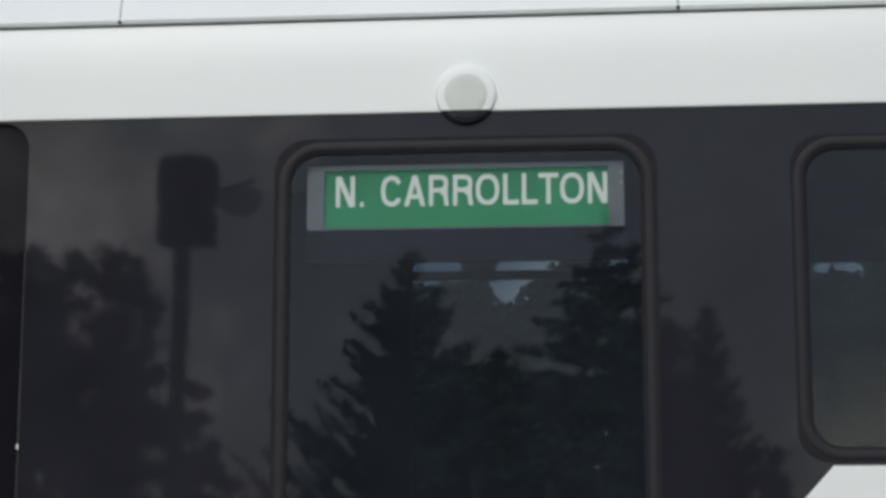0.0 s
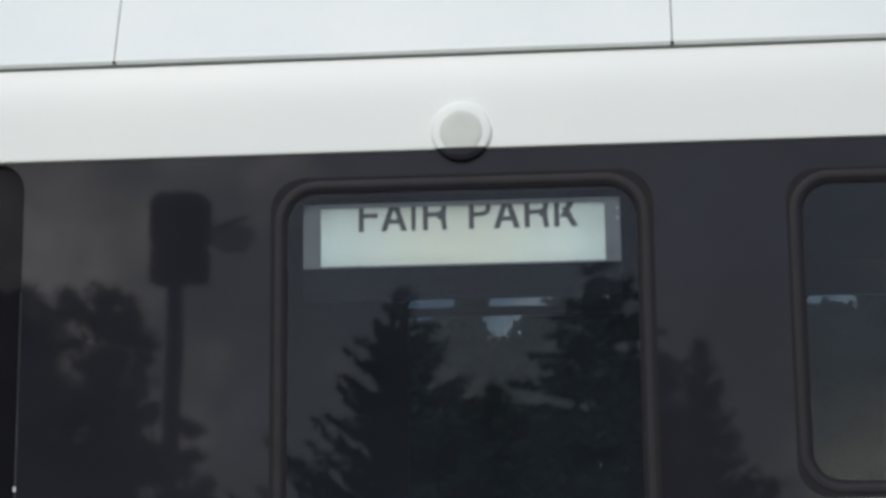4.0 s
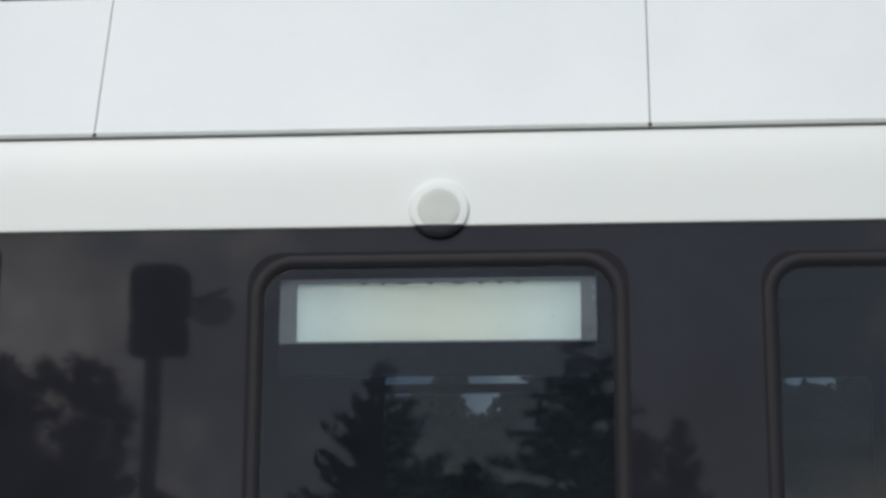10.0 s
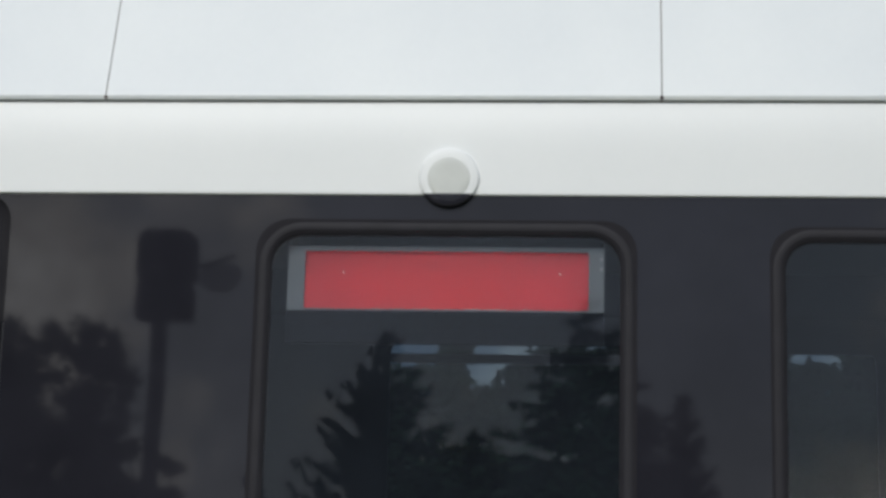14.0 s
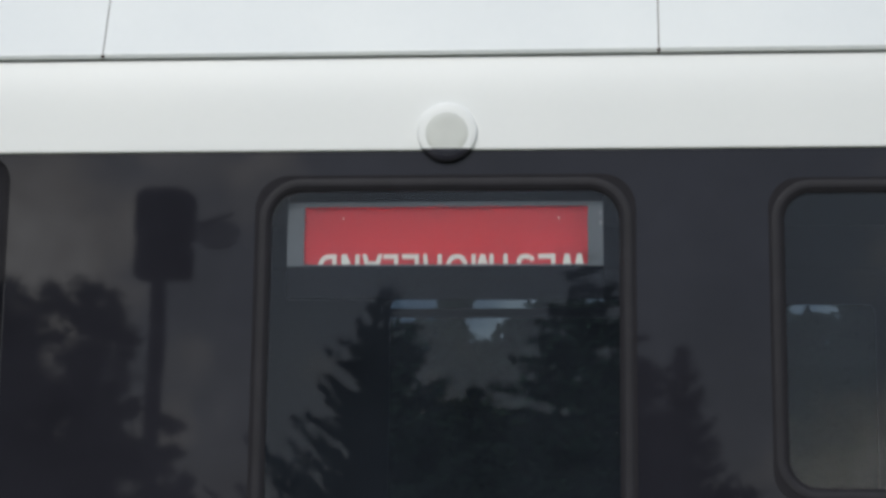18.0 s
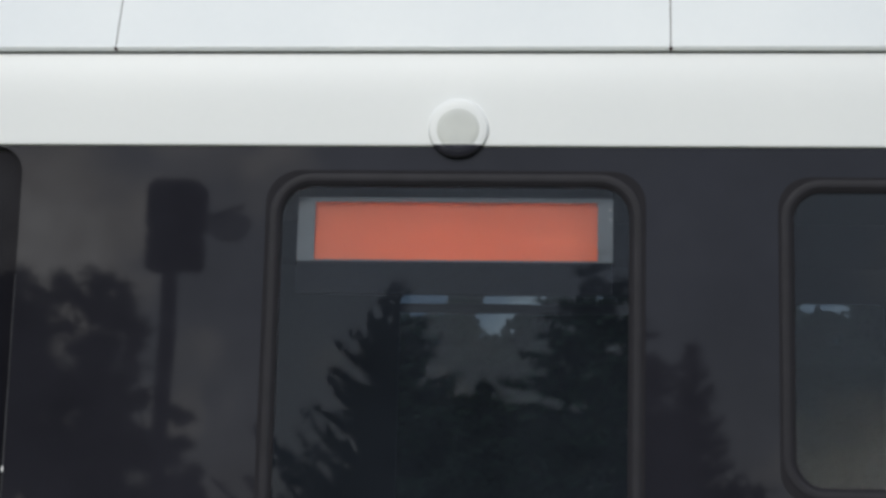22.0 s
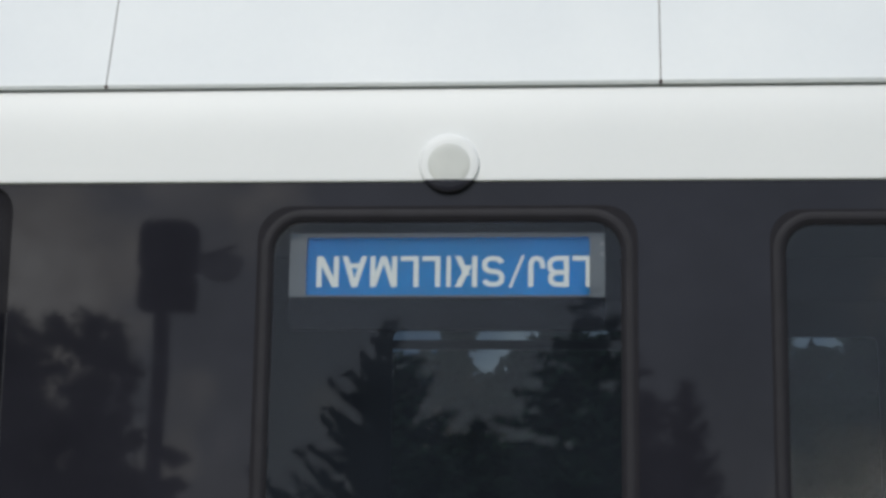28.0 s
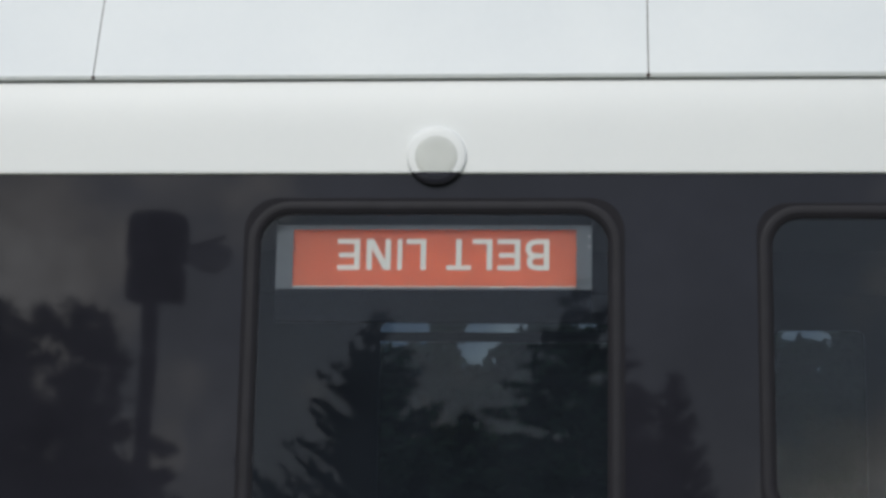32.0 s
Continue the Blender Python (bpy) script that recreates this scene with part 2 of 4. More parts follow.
def curtain_cloth(name, colour):
    """Translucent sign curtain: the light of the tubes behind it shines through."""
    m, n, l, p = material(name)
    tc = n.new("ShaderNodeTexCoord")
    tx = n.new("ShaderNodeTexNoise")
    tx.inputs["Scale"].default_value, tx.inputs["Detail"].default_value = 5, 3
    l.new(tc.outputs["Object"], tx.inputs["Vector"])
    r = n.new("ShaderNodeMapRange")
    r.inputs["To Min"].default_value, r.inputs["To Max"].default_value = 0.88, 1.1
    l.new(tx.outputs["Fac"], r.inputs["Value"])
    mu = n.new("ShaderNodeMix")
    mu.data_type, mu.blend_type = "RGBA", "MULTIPLY"
    mu.inputs[0].default_value = 1.0
    mu.inputs[6].default_value = (*colour, 1)
    l.new(r.outputs[0], mu.inputs[7])
    p.inputs["Roughness"].default_value = 0.55
    passing = n.new("ShaderNodeBsdfTranslucent")
    both = n.new("ShaderNodeMixShader")
    both.inputs[0].default_value = 0.62
    l.new(mu.outputs[2], p.inputs["Base Color"]), l.new(mu.outputs[2], passing.inputs["Color"])
    l.new(p.outputs[0], both.inputs[1]), l.new(passing.outputs[0], both.inputs[2])
    l.new(both.outputs[0], n["Material Output"].inputs[0])
    return m


def lit(name, colour, glow):
    """A surface with an even glow put into its material."""
    m, n, l, p = material(name)
    p.inputs["Base Color"].default_value, p.inputs["Emission Color"].default_value = (*colour, 1), (*colour, 1)
    p.inputs["Emission Strength"].default_value, p.inputs["Roughness"].default_value = glow, 0.55
    return m


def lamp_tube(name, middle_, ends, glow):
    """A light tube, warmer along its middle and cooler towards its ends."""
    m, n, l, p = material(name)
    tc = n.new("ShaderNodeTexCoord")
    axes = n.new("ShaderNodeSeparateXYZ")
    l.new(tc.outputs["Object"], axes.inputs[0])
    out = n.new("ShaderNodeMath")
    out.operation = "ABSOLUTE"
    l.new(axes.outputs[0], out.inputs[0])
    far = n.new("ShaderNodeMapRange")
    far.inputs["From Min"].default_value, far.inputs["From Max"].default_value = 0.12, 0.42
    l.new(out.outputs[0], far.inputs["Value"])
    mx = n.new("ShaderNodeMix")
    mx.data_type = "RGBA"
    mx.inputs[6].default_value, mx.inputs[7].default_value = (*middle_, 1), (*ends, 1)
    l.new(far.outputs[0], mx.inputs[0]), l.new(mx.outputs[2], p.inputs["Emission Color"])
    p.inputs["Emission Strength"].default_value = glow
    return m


WHITE = surface("white_car_paint", (0.785, 0.80, 0.795), 0.42, (0.757, 0.775, 0.775), scale=1.3, fine=60, bump=0.006, coat=0.0, spread=0.012)
SMUDGED = surface("white_roof_paint", (0.75, 0.775, 0.78), 0.36, (0.70, 0.73, 0.745), scale=1.7, fine=40, bump=0.006, coat=0.1, spread=0.015)
BAND = surface("black_gloss_paint", (0.022, 0.022, 0.029), 0.031, (0.015, 0.015, 0.020), scale=2, fine=9, bump=0.0, spec=0.36, spread=0.1, wave=0.02)
DOOR = surface("black_door_paint", (0.012, 0.012, 0.016), 0.02, scale=3, fine=80, bump=0.0, spec=0.09, spread=0.1)
RUBBER = surface("black_rubber", (0.0200, 0.0192, 0.0245), 0.6, (0.0155, 0.0150, 0.0190), scale=9, fine=160, bump=0.05, spec=0.25)
SEAL = surface("black_sealant", (0.023, 0.022, 0.026), 0.8, scale=20, fine=200, bump=0.05, spec=0.1)
GAP = surface("dark_gap", (0.060, 0.032, 0.030), 0.9, scale=10, fine=100, bump=0.0, spec=0.1)
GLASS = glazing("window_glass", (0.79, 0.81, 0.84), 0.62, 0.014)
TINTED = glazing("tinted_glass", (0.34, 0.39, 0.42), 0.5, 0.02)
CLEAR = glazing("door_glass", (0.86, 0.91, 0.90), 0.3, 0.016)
SEALER = surface("brown_joint_sealer", (0.15, 0.115, 0.095), 0.8, (0.07, 0.052, 0.045), scale=7, fine=90, bump=0.02, spec=0.2)
LENS = surface("milky_lens", (0.64, 0.655, 0.625), 0.7, (0.60, 0.615, 0.59), scale=14, fine=120, bump=0.01, spec=0.2, spread=0.02)
METAL = surface("bare_metal", (0.45, 0.45, 0.46), 0.4, scale=12, fine=150, bump=0.02, metal=0.9)
TRIM = surface("dull_edge_metal", (0.16, 0.16, 0.165), 0.5, (0.09, 0.09, 0.095), scale=5, fine=90, bump=0.02, metal=0.5)
GREY = surface("grey_sign_case", (0.155, 0.176, 0.186), 0.5, scale=8, fine=120, bump=0.02)
CASE = surface("black_sign_case", (0.008, 0.009, 0.012), 0.7, scale=8, fine=120, bump=0.02, spec=0.05)
LINING = surface("grey_car_lining", (0.055, 0.060, 0.078), 0.6, scale=4, fine=90, bump=0.02)
FLOOR = surface("dark_car_floor", (0.05, 0.05, 0.055), 0.7, scale=6, fine=200, bump=0.03)
STEEL = surface("rail_steel", (0.25, 0.22, 0.20), 0.45, (0.16, 0.10, 0.07), scale=12, fine=90, bump=0.05, metal=0.8)
UNDER = surface("dark_running_gear", (0.03, 0.028, 0.026), 0.7, scale=9, fine=80, bump=0.08)
POST = surface("dark_green_post_paint", (0.022, 0.028, 0.035), 0.5, scale=8, fine=90, bump=0.03)
DISC = surface("grey_dish_paint", (0.66, 0.66, 0.67), 0.5, scale=8, fine=90, bump=0.03)
BARK = surface("bark", (0.11, 0.085, 0.06), 0.9, (0.06, 0.045, 0.035), scale=7, fine=45, bump=0.6, stretch=(1, 1, 0.25))
NEEDLE = surface("spruce_needles", (0.024, 0.034, 0.032), 0.8, (0.015, 0.022, 0.022), scale=2, fine=40, bump=0.2, spec=0.2, spread=0.2)
LEAF = surface("green_leaves", (0.115, 0.14, 0.07), 0.6, (0.075, 0.095, 0.05), scale=1.2, fine=25, bump=0.1, spec=0.3, spread=0.2, through_light=0.5)
DEEP = surface("dark_green_leaves", (0.055, 0.085, 0.048), 0.7, (0.036, 0.058, 0.034), scale=1.2, fine=25, bump=0.1, spec=0.2, spread=0.2)
SPRING = surface("spring_leaves", (0.21, 0.25, 0.075), 0.6, (0.13, 0.165, 0.055), scale=1.2, fine=25, bump=0.1, spec=0.3, spread=0.2, through_light=0.35)
BLOSSOM = surface("white_blossom", (0.72, 0.72, 0.68), 0.7, (0.6, 0.6, 0.55), scale=3, fine=40, bump=0.1, spec=0.2)
GRASS = surface("grass_ground", (0.075, 0.10, 0.03), 0.9, (0.11, 0.10, 0.06), scale=0.5, fine=12, bump=0.5, spec=0.2, spread=0.2, detail=7)
BALLAST = surface("ballast_stone", (0.26, 0.24, 0.22), 0.9, (0.15, 0.135, 0.12), scale=9, fine=30, bump=0.8, spec=0.2, spread=0.2)

GREEN_B = curtain_cloth("green_curtain", (0.070, 0.37, 0.205))
RED_B = curtain_cloth("red_curtain", (0.62, 0.128, 0.142))
ORANGE_B = curtain_cloth("orange_curtain", (0.68, 0.285, 0.180))
BLUE_B = curtain_cloth("blue_curtain", (0.034, 0.31, 0.54))
WHITE_B = curtain_cloth("white_curtain", (0.665, 0.69, 0.65))
# white letters emit in place of the tube light that the curtain blocks
LETTER_W = lit("glowing_white_lettering", (0.66, 0.69, 0.61), 0.42)
LETTER_K = surface("dark_lettering", (0.085, 0.085, 0.09), 0.6, scale=20, fine=90, bump=0.0)
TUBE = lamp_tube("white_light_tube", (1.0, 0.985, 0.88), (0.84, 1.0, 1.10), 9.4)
INNER = surface("white_case_lining", (0.75, 0.77, 0.76), 0.6, scale=6, fine=90, bump=0.01)


# ---------------------------------------------------------------- building helpers
def part(name, bm, mat, parent=None, label="", smooth=False):
    """Links a bmesh as one mesh object under a thing or a part."""
    bmesh.ops.recalc_face_normals(bm, faces=bm.faces)
    me = bpy.data.meshes.new(name)
    bm.to_mesh(me)
    bm.free()
    for m in (mat if isinstance(mat, (list, tuple)) else [mat]):
        me.materials.append(m)
    if smooth:
        for f in me.polygons:
            f.use_smooth = True
    ob = new(name, me)
    ob.parent = parent
    if label:
        ob["label"] = label
    return ob


def bevel(bm, width, segments=2):
    if width > 0:
        bmesh.ops.bevel(bm, geom=list(bm.edges), offset=width, segments=segments, profile=0.5, affect="EDGES", clamp_overlap=True)
    return bm


def box(x0, x1, y0, y1, z0, z1, b=0.0, seg=2, bm=None):
    target = bm or bmesh.new()
    one = bmesh.new()
    bmesh.ops.create_cube(one, size=1.0, matrix=Matrix.Translation(((x0 + x1) / 2, (y0 + y1) / 2, (z0 + z1) / 2)) @ Matrix.Diagonal((x1 - x0, y1 - y0, z1 - z0, 1)))
    bevel(one, b, seg)
    me = bpy.data.meshes.new("tmp")
    one.to_mesh(me)
    one.free()
    target.from_mesh(me)
    bpy.data.meshes.remove(me)
    return target


def rod(a, b, r0, r1, sides=12, bm=None):
    bm = bm or bmesh.new()
    a, b = Vector(a), Vector(b)
    turn = (b - a).to_track_quat("Z", "Y").to_matrix().to_4x4()
    bmesh.ops.create_cone(bm, cap_ends=True, segments=sides, radius1=r0, radius2=r1, depth=(b - a).length, matrix=Matrix.Translation((a + b) / 2) @ turn)
    return bm


def rounded(x0, x1, z0, z1, r, n=8):
    """Points of a rounded rectangle, from the right top corner round."""
    pts = []
    for cx, cz, a0 in ((x1 - r, z1 - r, 0), (x0 + r, z1 - r, 90), (x0 + r, z0 + r, 180), (x1 - r, z0 + r, 270)):
        for k in range(n + 1):
            a = radians(a0 + 90 * k / n)
            pts.append((cx + r * math.cos(a), cz + r * math.sin(a)))
    return pts


def ring(rect, radius, profile, closed=False, n=8):
    """Runs a profile of (inset, y) round a rounded rectangle (x0, x1, z0, z1)."""
    x0, x1, z0, z1 = rect
    bm = bmesh.new()
    loops = []
    for inset, y in profile:
        pts = rounded(x0 + inset, x1 - inset, z0 + inset, z1 - inset, max(radius - inset, 0.004), n)
        loops.append([bm.verts.new((x, y, z)) for x, z in pts])
    pairs = list(zip(loops, loops[1:])) + ([(loops[-1], loops[0])] if closed else [])
    for p, q in pairs:
        for i in range(len(p)):
            j = (i + 1) % len(p)
            bm.faces.new((p[i], p[j], q[j], q[i]))
    return bm


def plate(rect, radius, y0, y1, n=8):
    """A rounded plate with thickness."""
    bm = bmesh.new()
    pts = rounded(*rect, radius, n)
    f = bm.faces.new([bm.verts.new((x, y0, z)) for x, z in pts])
    out = bmesh.ops.extrude_face_region(bm, geom=[f])
    bmesh.ops.translate(bm, vec=(0, y1 - y0, 0), verts=[v for v in out["geom"] if isinstance(v, bmesh.types.BMVert)])
    return bm


def pierced(bm, outer, hole, radius, y0, y1, n=8):
    """A flat panel (x0, x1, z0, z1) with one rounded opening through its thickness, added to bm."""
    pts = rounded(*hole, radius, n)
    cx, cz = (hole[0] + hole[1]) / 2, (hole[2] + hole[3]) / 2
    x0, x1, z0, z1 = outer
    per = n + 1
    corners = ((x1, z1), (x0, z1), (x0, z0), (x1, z0))
    far = []
    for i, (x, z) in enumerate(pts):
        c, k = divmod(i, per)
        kx, kz = corners[c]
        if k == 0:
            far.append((kx, z) if c in (0, 2) else (x, kz))
        elif k == n:
            far.append((x, kz) if c in (0, 2) else (kx, z))
        elif k < n / 2:
            f = k / (n / 2)
            far.append((kx, z + (kz - z) * f) if c in (0, 2) else (x + (kx - x) * f, kz))
        elif k > n / 2:
            f = (n - k) / (n / 2)
            far.append((x + (kx - x) * f, kz) if c in (0, 2) else (kx, z + (kz - z) * f))
        else:
            far.append((kx, kz))
    m = len(pts)
    front_in = [bm.verts.new((x, y0, z)) for x, z in pts]
    front_out = [bm.verts.new((x, y0, z)) for x, z in far]
    back_in = [bm.verts.new((x, y1, z)) for x, z in pts]
    back_out = [bm.verts.new((x, y1, z)) for x, z in far]
    for i in range(m):
        j = (i + 1) % m
        bm.faces.new((front_in[i], front_in[j], front_out[j], front_out[i]))
        bm.faces.new((back_in[i], back_out[i], back_out[j], back_in[j]))
        bm.faces.new((front_in[i], back_in[i], back_in[j], front_in[j]))
        bm.faces.new((front_out[i], front_out[j], back_out[j], back_out[i]))
    return bm


def along_x(profile, x0, x1, steps=1, bm=None, caps=True):
    """Runs a closed profile of (y, z) along x."""
    bm = bm or bmesh.new()
    rows = [[bm.verts.new((x0 + (x1 - x0) * s / steps, y, z)) for y, z in profile] for s in range(steps + 1)]
    k = len(profile)
    for a, b in zip(rows, rows[1:]):
        for i in range(k):
            bm.faces.new((a[i], a[(i + 1) % k], b[(i + 1) % k], b[i]))
    if caps:
        bm.faces.new(rows[0]), bm.faces.new(rows[-1])
    return bm


def thing(name, label, category, at=(0, 0, 0), group="", kind=""):
    ob = new(name)
    ob.location = at
    return tagged(ob, label, category, group, kind)


# ---------------------------------------------------------------- ground and track
X0, X1 = -8.2, 7.4          # ends of the car
FAR = 2.65                  # far side of the car

bm = bmesh.new()
N = 60
span = [math.copysign(abs(k / 30) ** 3, k) * 1200 for k in range(-30, 31)]
grid = [[bm.verts.new((x, y, 0.05 * noise.noise((x * 0.2, y * 0.2, 0)) if (abs(x) < 80 and abs(y) < 80 and not -3 < y < 6) else 0.0)) for y in span] for x in span]
for i in range(N):
    for j in range(N):
        bm.faces.new((grid[i][j], grid[i + 1][j], grid[i + 1][j + 1], grid[i][j + 1]))
tagged(part("ground", bm, GRASS), "green and brown grassy ground reaching the horizon", "ground", kind="structure")

bm = along_x([(-0.9, 0.003), (-0.5, 0.14), (3.15, 0.14), (3.55, 0.003)], -40, 40, 40)
tagged(part("track_bed", bm, BALLAST), "grey-brown ballast bed of the track under the car", "track bed", kind="structure")
for y in (0.60, 2.05):
    bm = along_x([(y - 0.07, 0.14), (y - 0.07, 0.155), (y - 0.015, 0.17), (y - 0.015, 0.25), (y - 0.036, 0.26), (y - 0.036, 0.295), (y + 0.036, 0.295), (y + 0.036, 0.26), (y + 0.015, 0.25), (y + 0.015, 0.17), (y + 0.07, 0.155), (y + 0.07, 0.14)], -40, 40)
    tagged(part("rail", bm, STEEL), "worn steel rail under the car", "rail", group="rails of the track", kind="structure")

# ---------------------------------------------------------------- the light rail car
car = thing("light_rail_car", "white light rail car with a glossy black window band", "train", (0, 0, 0))

CW = (-0.577, 0.585, 1.60, 2.891)      # sign window, outer edge of its rubber
RW = (0.990, 1.530, 1.897, 2.878)      # narrow window beside it
DW = (-2.06, -1.363, 0.62, 2.962)      # door leaf beside the band
GLX = (-1.93, -1.493, 1.62, 2.886)     # door window
TOP = 2.975                            # lower edge of the white cant rail

# black band between door and windows, with openings through it
band = pierced(bmesh.new(), (-1.352, 0.785, 1.50, TOP), CW, 0.105, 0.0, 0.05)
part("window_band", band, BAND, car, "glossy black window band mirroring trees and clouds")
bm = bmesh.new()
pierced(bm, (0.785, 1.75, 1.885, TOP), RW, 0.105, 0.0, 0.05)
part("window_band", bm, BAND, car, "glossy black window band beside the narrow window")
bm = box(1.75, X1, 0.0, 0.05, 1.885, TOP)
part("window_band", bm, BAND, car)
bm = box(X0, -2.78, 0.0, 0.05, 1.50, TOP)
part("window_band", bm, BAND, car)

# black wedge under the band and the white lower body with its slanting edge
bm = bmesh.new()
f = bm.faces.new([bm.verts.new((x, 0.0, z)) for x, z in ((0.785, 1.885), (1.083, 1.885), (0.785, 1.555))])
g = bmesh.ops.extrude_face_region(bm, geom=[f])
bmesh.ops.translate(bm, vec=(0, 0.05, 0), verts=[v for v in g["geom"] if isinstance(v, bmesh.types.BMVert)])
part("window_band", bm, BAND, car)
bm = bmesh.new()
f = bm.faces.new([bm.verts.new((x, -0.004, z)) for x, z in ((0.785, 1.552), (0.738, 1.498), (-1.352, 1.498), (-1.352, 0.60), (X1, 0.60), (X1, 1.886), (1.088, 1.886))])
g = bmesh.ops.extrude_face_region(bm, geom=[f])
bmesh.ops.translate(bm, vec=(0, 0.054, 0), verts=[v for v in g["geom"] if isinstance(v, bmesh.types.BMVert)])
part("lower_side", bm, WHITE, car, "white lower side panel with a slanting end")
part("lower_side", box(X0, -2.78, -0.004, 0.05, 0.60, 1.498), WHITE, car)
part("skirt", box(X0 + 0.1, X1 - 0.1, 0.06, 0.12, 0.40, 0.62, 0.01), UNDER, car)
part("skirt", box(X0 + 0.1, X1 - 0.1, FAR - 0.12, FAR - 0.06, 0.40, 0.62, 0.01), UNDER, car)

# white cant rail: upright below, rolling inwards above
prof = [(-0.005, 2.972), (-0.0085, 2.975), (-0.009, 2.982)]
for k in range(1, 25):
    z = 2.982 + 0.289 * k / 24
    prof.append((-0.009 + 0.015 * max(0.0, (z - 3.05) / 0.221) ** 3.6, z))
prof += [(0.012, 3.2755), (0.08, 3.276), (0.08, 2.972)]
part("cant_rail", along_x(prof, X0, X1, 1), WHITE, car, "white painted cant rail above the windows", smooth=False)
part("roof_gap", along_x([(0.022, 3.272), (0.022, 3.30), (0.11, 3.30), (0.11, 3.268)], X0 + 0.01, X1 - 0.01), GAP, car, "dark shadow gap under the roof panels")

# roof side panels, butt to butt with narrow joints, leaning inwards
PITCH, JOINT = 1.748, -1.084
lean = [(0.03, 3.2795), (-0.0060, 3.2795), (-0.0100, 3.2900), (-0.0098, 3.2935), (0.145, 3.795), (0.150, 3.802), (0.160, 3.806), (0.175, 3.806), (0.175, 3.79), (0.030, 3.32)]
k0 = math.floor((X0 - JOINT) / PITCH)
for k in range(k0, 6):
    a, b = max(JOINT + k * PITCH, X0) + 0.0018, min(JOINT + (k + 1) * PITCH, X1) - 0.0018
    if b - a > 0.05:
        part("roof_panel", along_x(lean, a, b), SMUDGED, car, "white roof side panel leaning inwards")
        # raised dark box stands in for the shaded notch between two panels
        part("joint_notch", box(b - 0.0045, b + 0.0081, -0.0108, 0.0, 3.2800, 3.2925, 0.003, 1), GAP, car, "dark piece standing for the notch at the foot of a panel joint")
part("joint_backing", along_x([(-0.003, 3.30), (0.1485, 3.79), (0.165, 3.79), (0.020, 3.30)], X0 + 0.02, X1 - 0.02), SEALER, car)
part("roof", along_x([(0.175, 3.70), (0.6, 3.745), (FAR - 0.6, 3.745), (FAR - 0.02, 3.62), (FAR - 0.02, 3.50), (0.175, 3.50)], X0, X1), SMUDGED, car, "pale painted roof")

# far side, floor, ceiling and ends
HOLES = [(-3.70, -2.460, 1.75, 3.062), (-0.445, 0.66, 1.80, 2.938), (1.300, 1.690, 1.80, 2.912), (2.3, 3.5, 1.80, 2.912)]
for hole, a, b, tint in zip(HOLES, (X0, -1.9, 0.95, 2.0), (-1.9, 0.95, 2.0, X1), (CLEAR, TINTED, TINTED, TINTED)):
    part("far_wall", pierced(bmesh.new(), (a, b, 0.6, 3.50), hole, 0.035 if tint is TINTED else 0.012, FAR - 0.018, FAR), LINING, car)
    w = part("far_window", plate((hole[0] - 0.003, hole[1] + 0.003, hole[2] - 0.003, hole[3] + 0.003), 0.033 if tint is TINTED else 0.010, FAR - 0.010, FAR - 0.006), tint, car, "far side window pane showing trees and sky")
    w.visible_shadow = False
part("window_bar", box(-0.444, 0.659, FAR - 0.032, FAR - 0.012, 2.853, 2.894, 0.004), LINING, car, "cross bar of the far side window")
part("car_floor", box(X0, X1, 0.06, FAR - 0.06, 0.92, 1.0), FLOOR, car)
part("car_ceiling", along_x([(0.085, 3.06), (0.35, 3.20), (FAR - 0.35, 3.20), (FAR - 0.06, 3.06), (FAR - 0.06, 3.49), (0.20, 3.49), (0.085, 3.265)], X0 + 0.06, X1 - 0.06), LINING, car)
for a, b in ((X0, X0 + 0.06), (X1 - 0.06, X1)):
    part("car_end", box(a, b, 0.06, FAR - 0.06, 0.6, 3.49), WHITE, car)
for x in (-5.2, 4.4):
    part("bogie", box(x - 1.3, x + 1.3, 0.35, 2.30, 0.42, 0.90, 0.05), UNDER, car)
    for dx in (-0.95, 0.95):
        for y in (0.56, 1.98):
            part("wheel", rod((x + dx, y, 0.295 + 0.33), (x + dx, y + 0.11, 0.295 + 0.33), 0.33, 0.33, 32), STEEL, car)


def window(rect, radius, pane, label, groove):
    """Fixed window: sealant groove, bulging rubber gasket and glass pane."""
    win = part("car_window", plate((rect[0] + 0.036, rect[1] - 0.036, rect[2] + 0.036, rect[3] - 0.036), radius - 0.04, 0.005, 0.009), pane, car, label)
    win.visible_shadow = False
    part("sealant", ring((rect[0] - groove, rect[1] + groove, rect[2] - groove, rect[3] + groove), radius - 0.036, [(0.0, -0.0012), (0.002, -0.002), (groove + 0.030, -0.002), (groove + 0.032, 0.0)]), SEAL, win)
    prof = [(0.0055, -0.0015), (0.0070, -0.0030), (0.011, -0.0040), (0.017, -0.0045), (0.023, -0.0045), (0.029, -0.0038), (0.0340, -0.0022), (0.036, 0.003)]
    part("gasket", ring(rect, radius, prof, n=14), RUBBER, win, "black rubber gasket", smooth=True)
    part("gasket_lip", ring(rect, radius, [(0.0345, -0.0015), (0.039, -0.0005), (0.0435, 0.0022), (0.0465, 0.0062), (0.0465, 0.022)], n=14), SEAL, win)
    return win


window(CW, 0.140, GLASS, "window in a black rubber gasket with a destination sign behind it", 0.005)
window(RW, 0.132, GLASS, "narrow window in a black rubber gasket", 0.002)

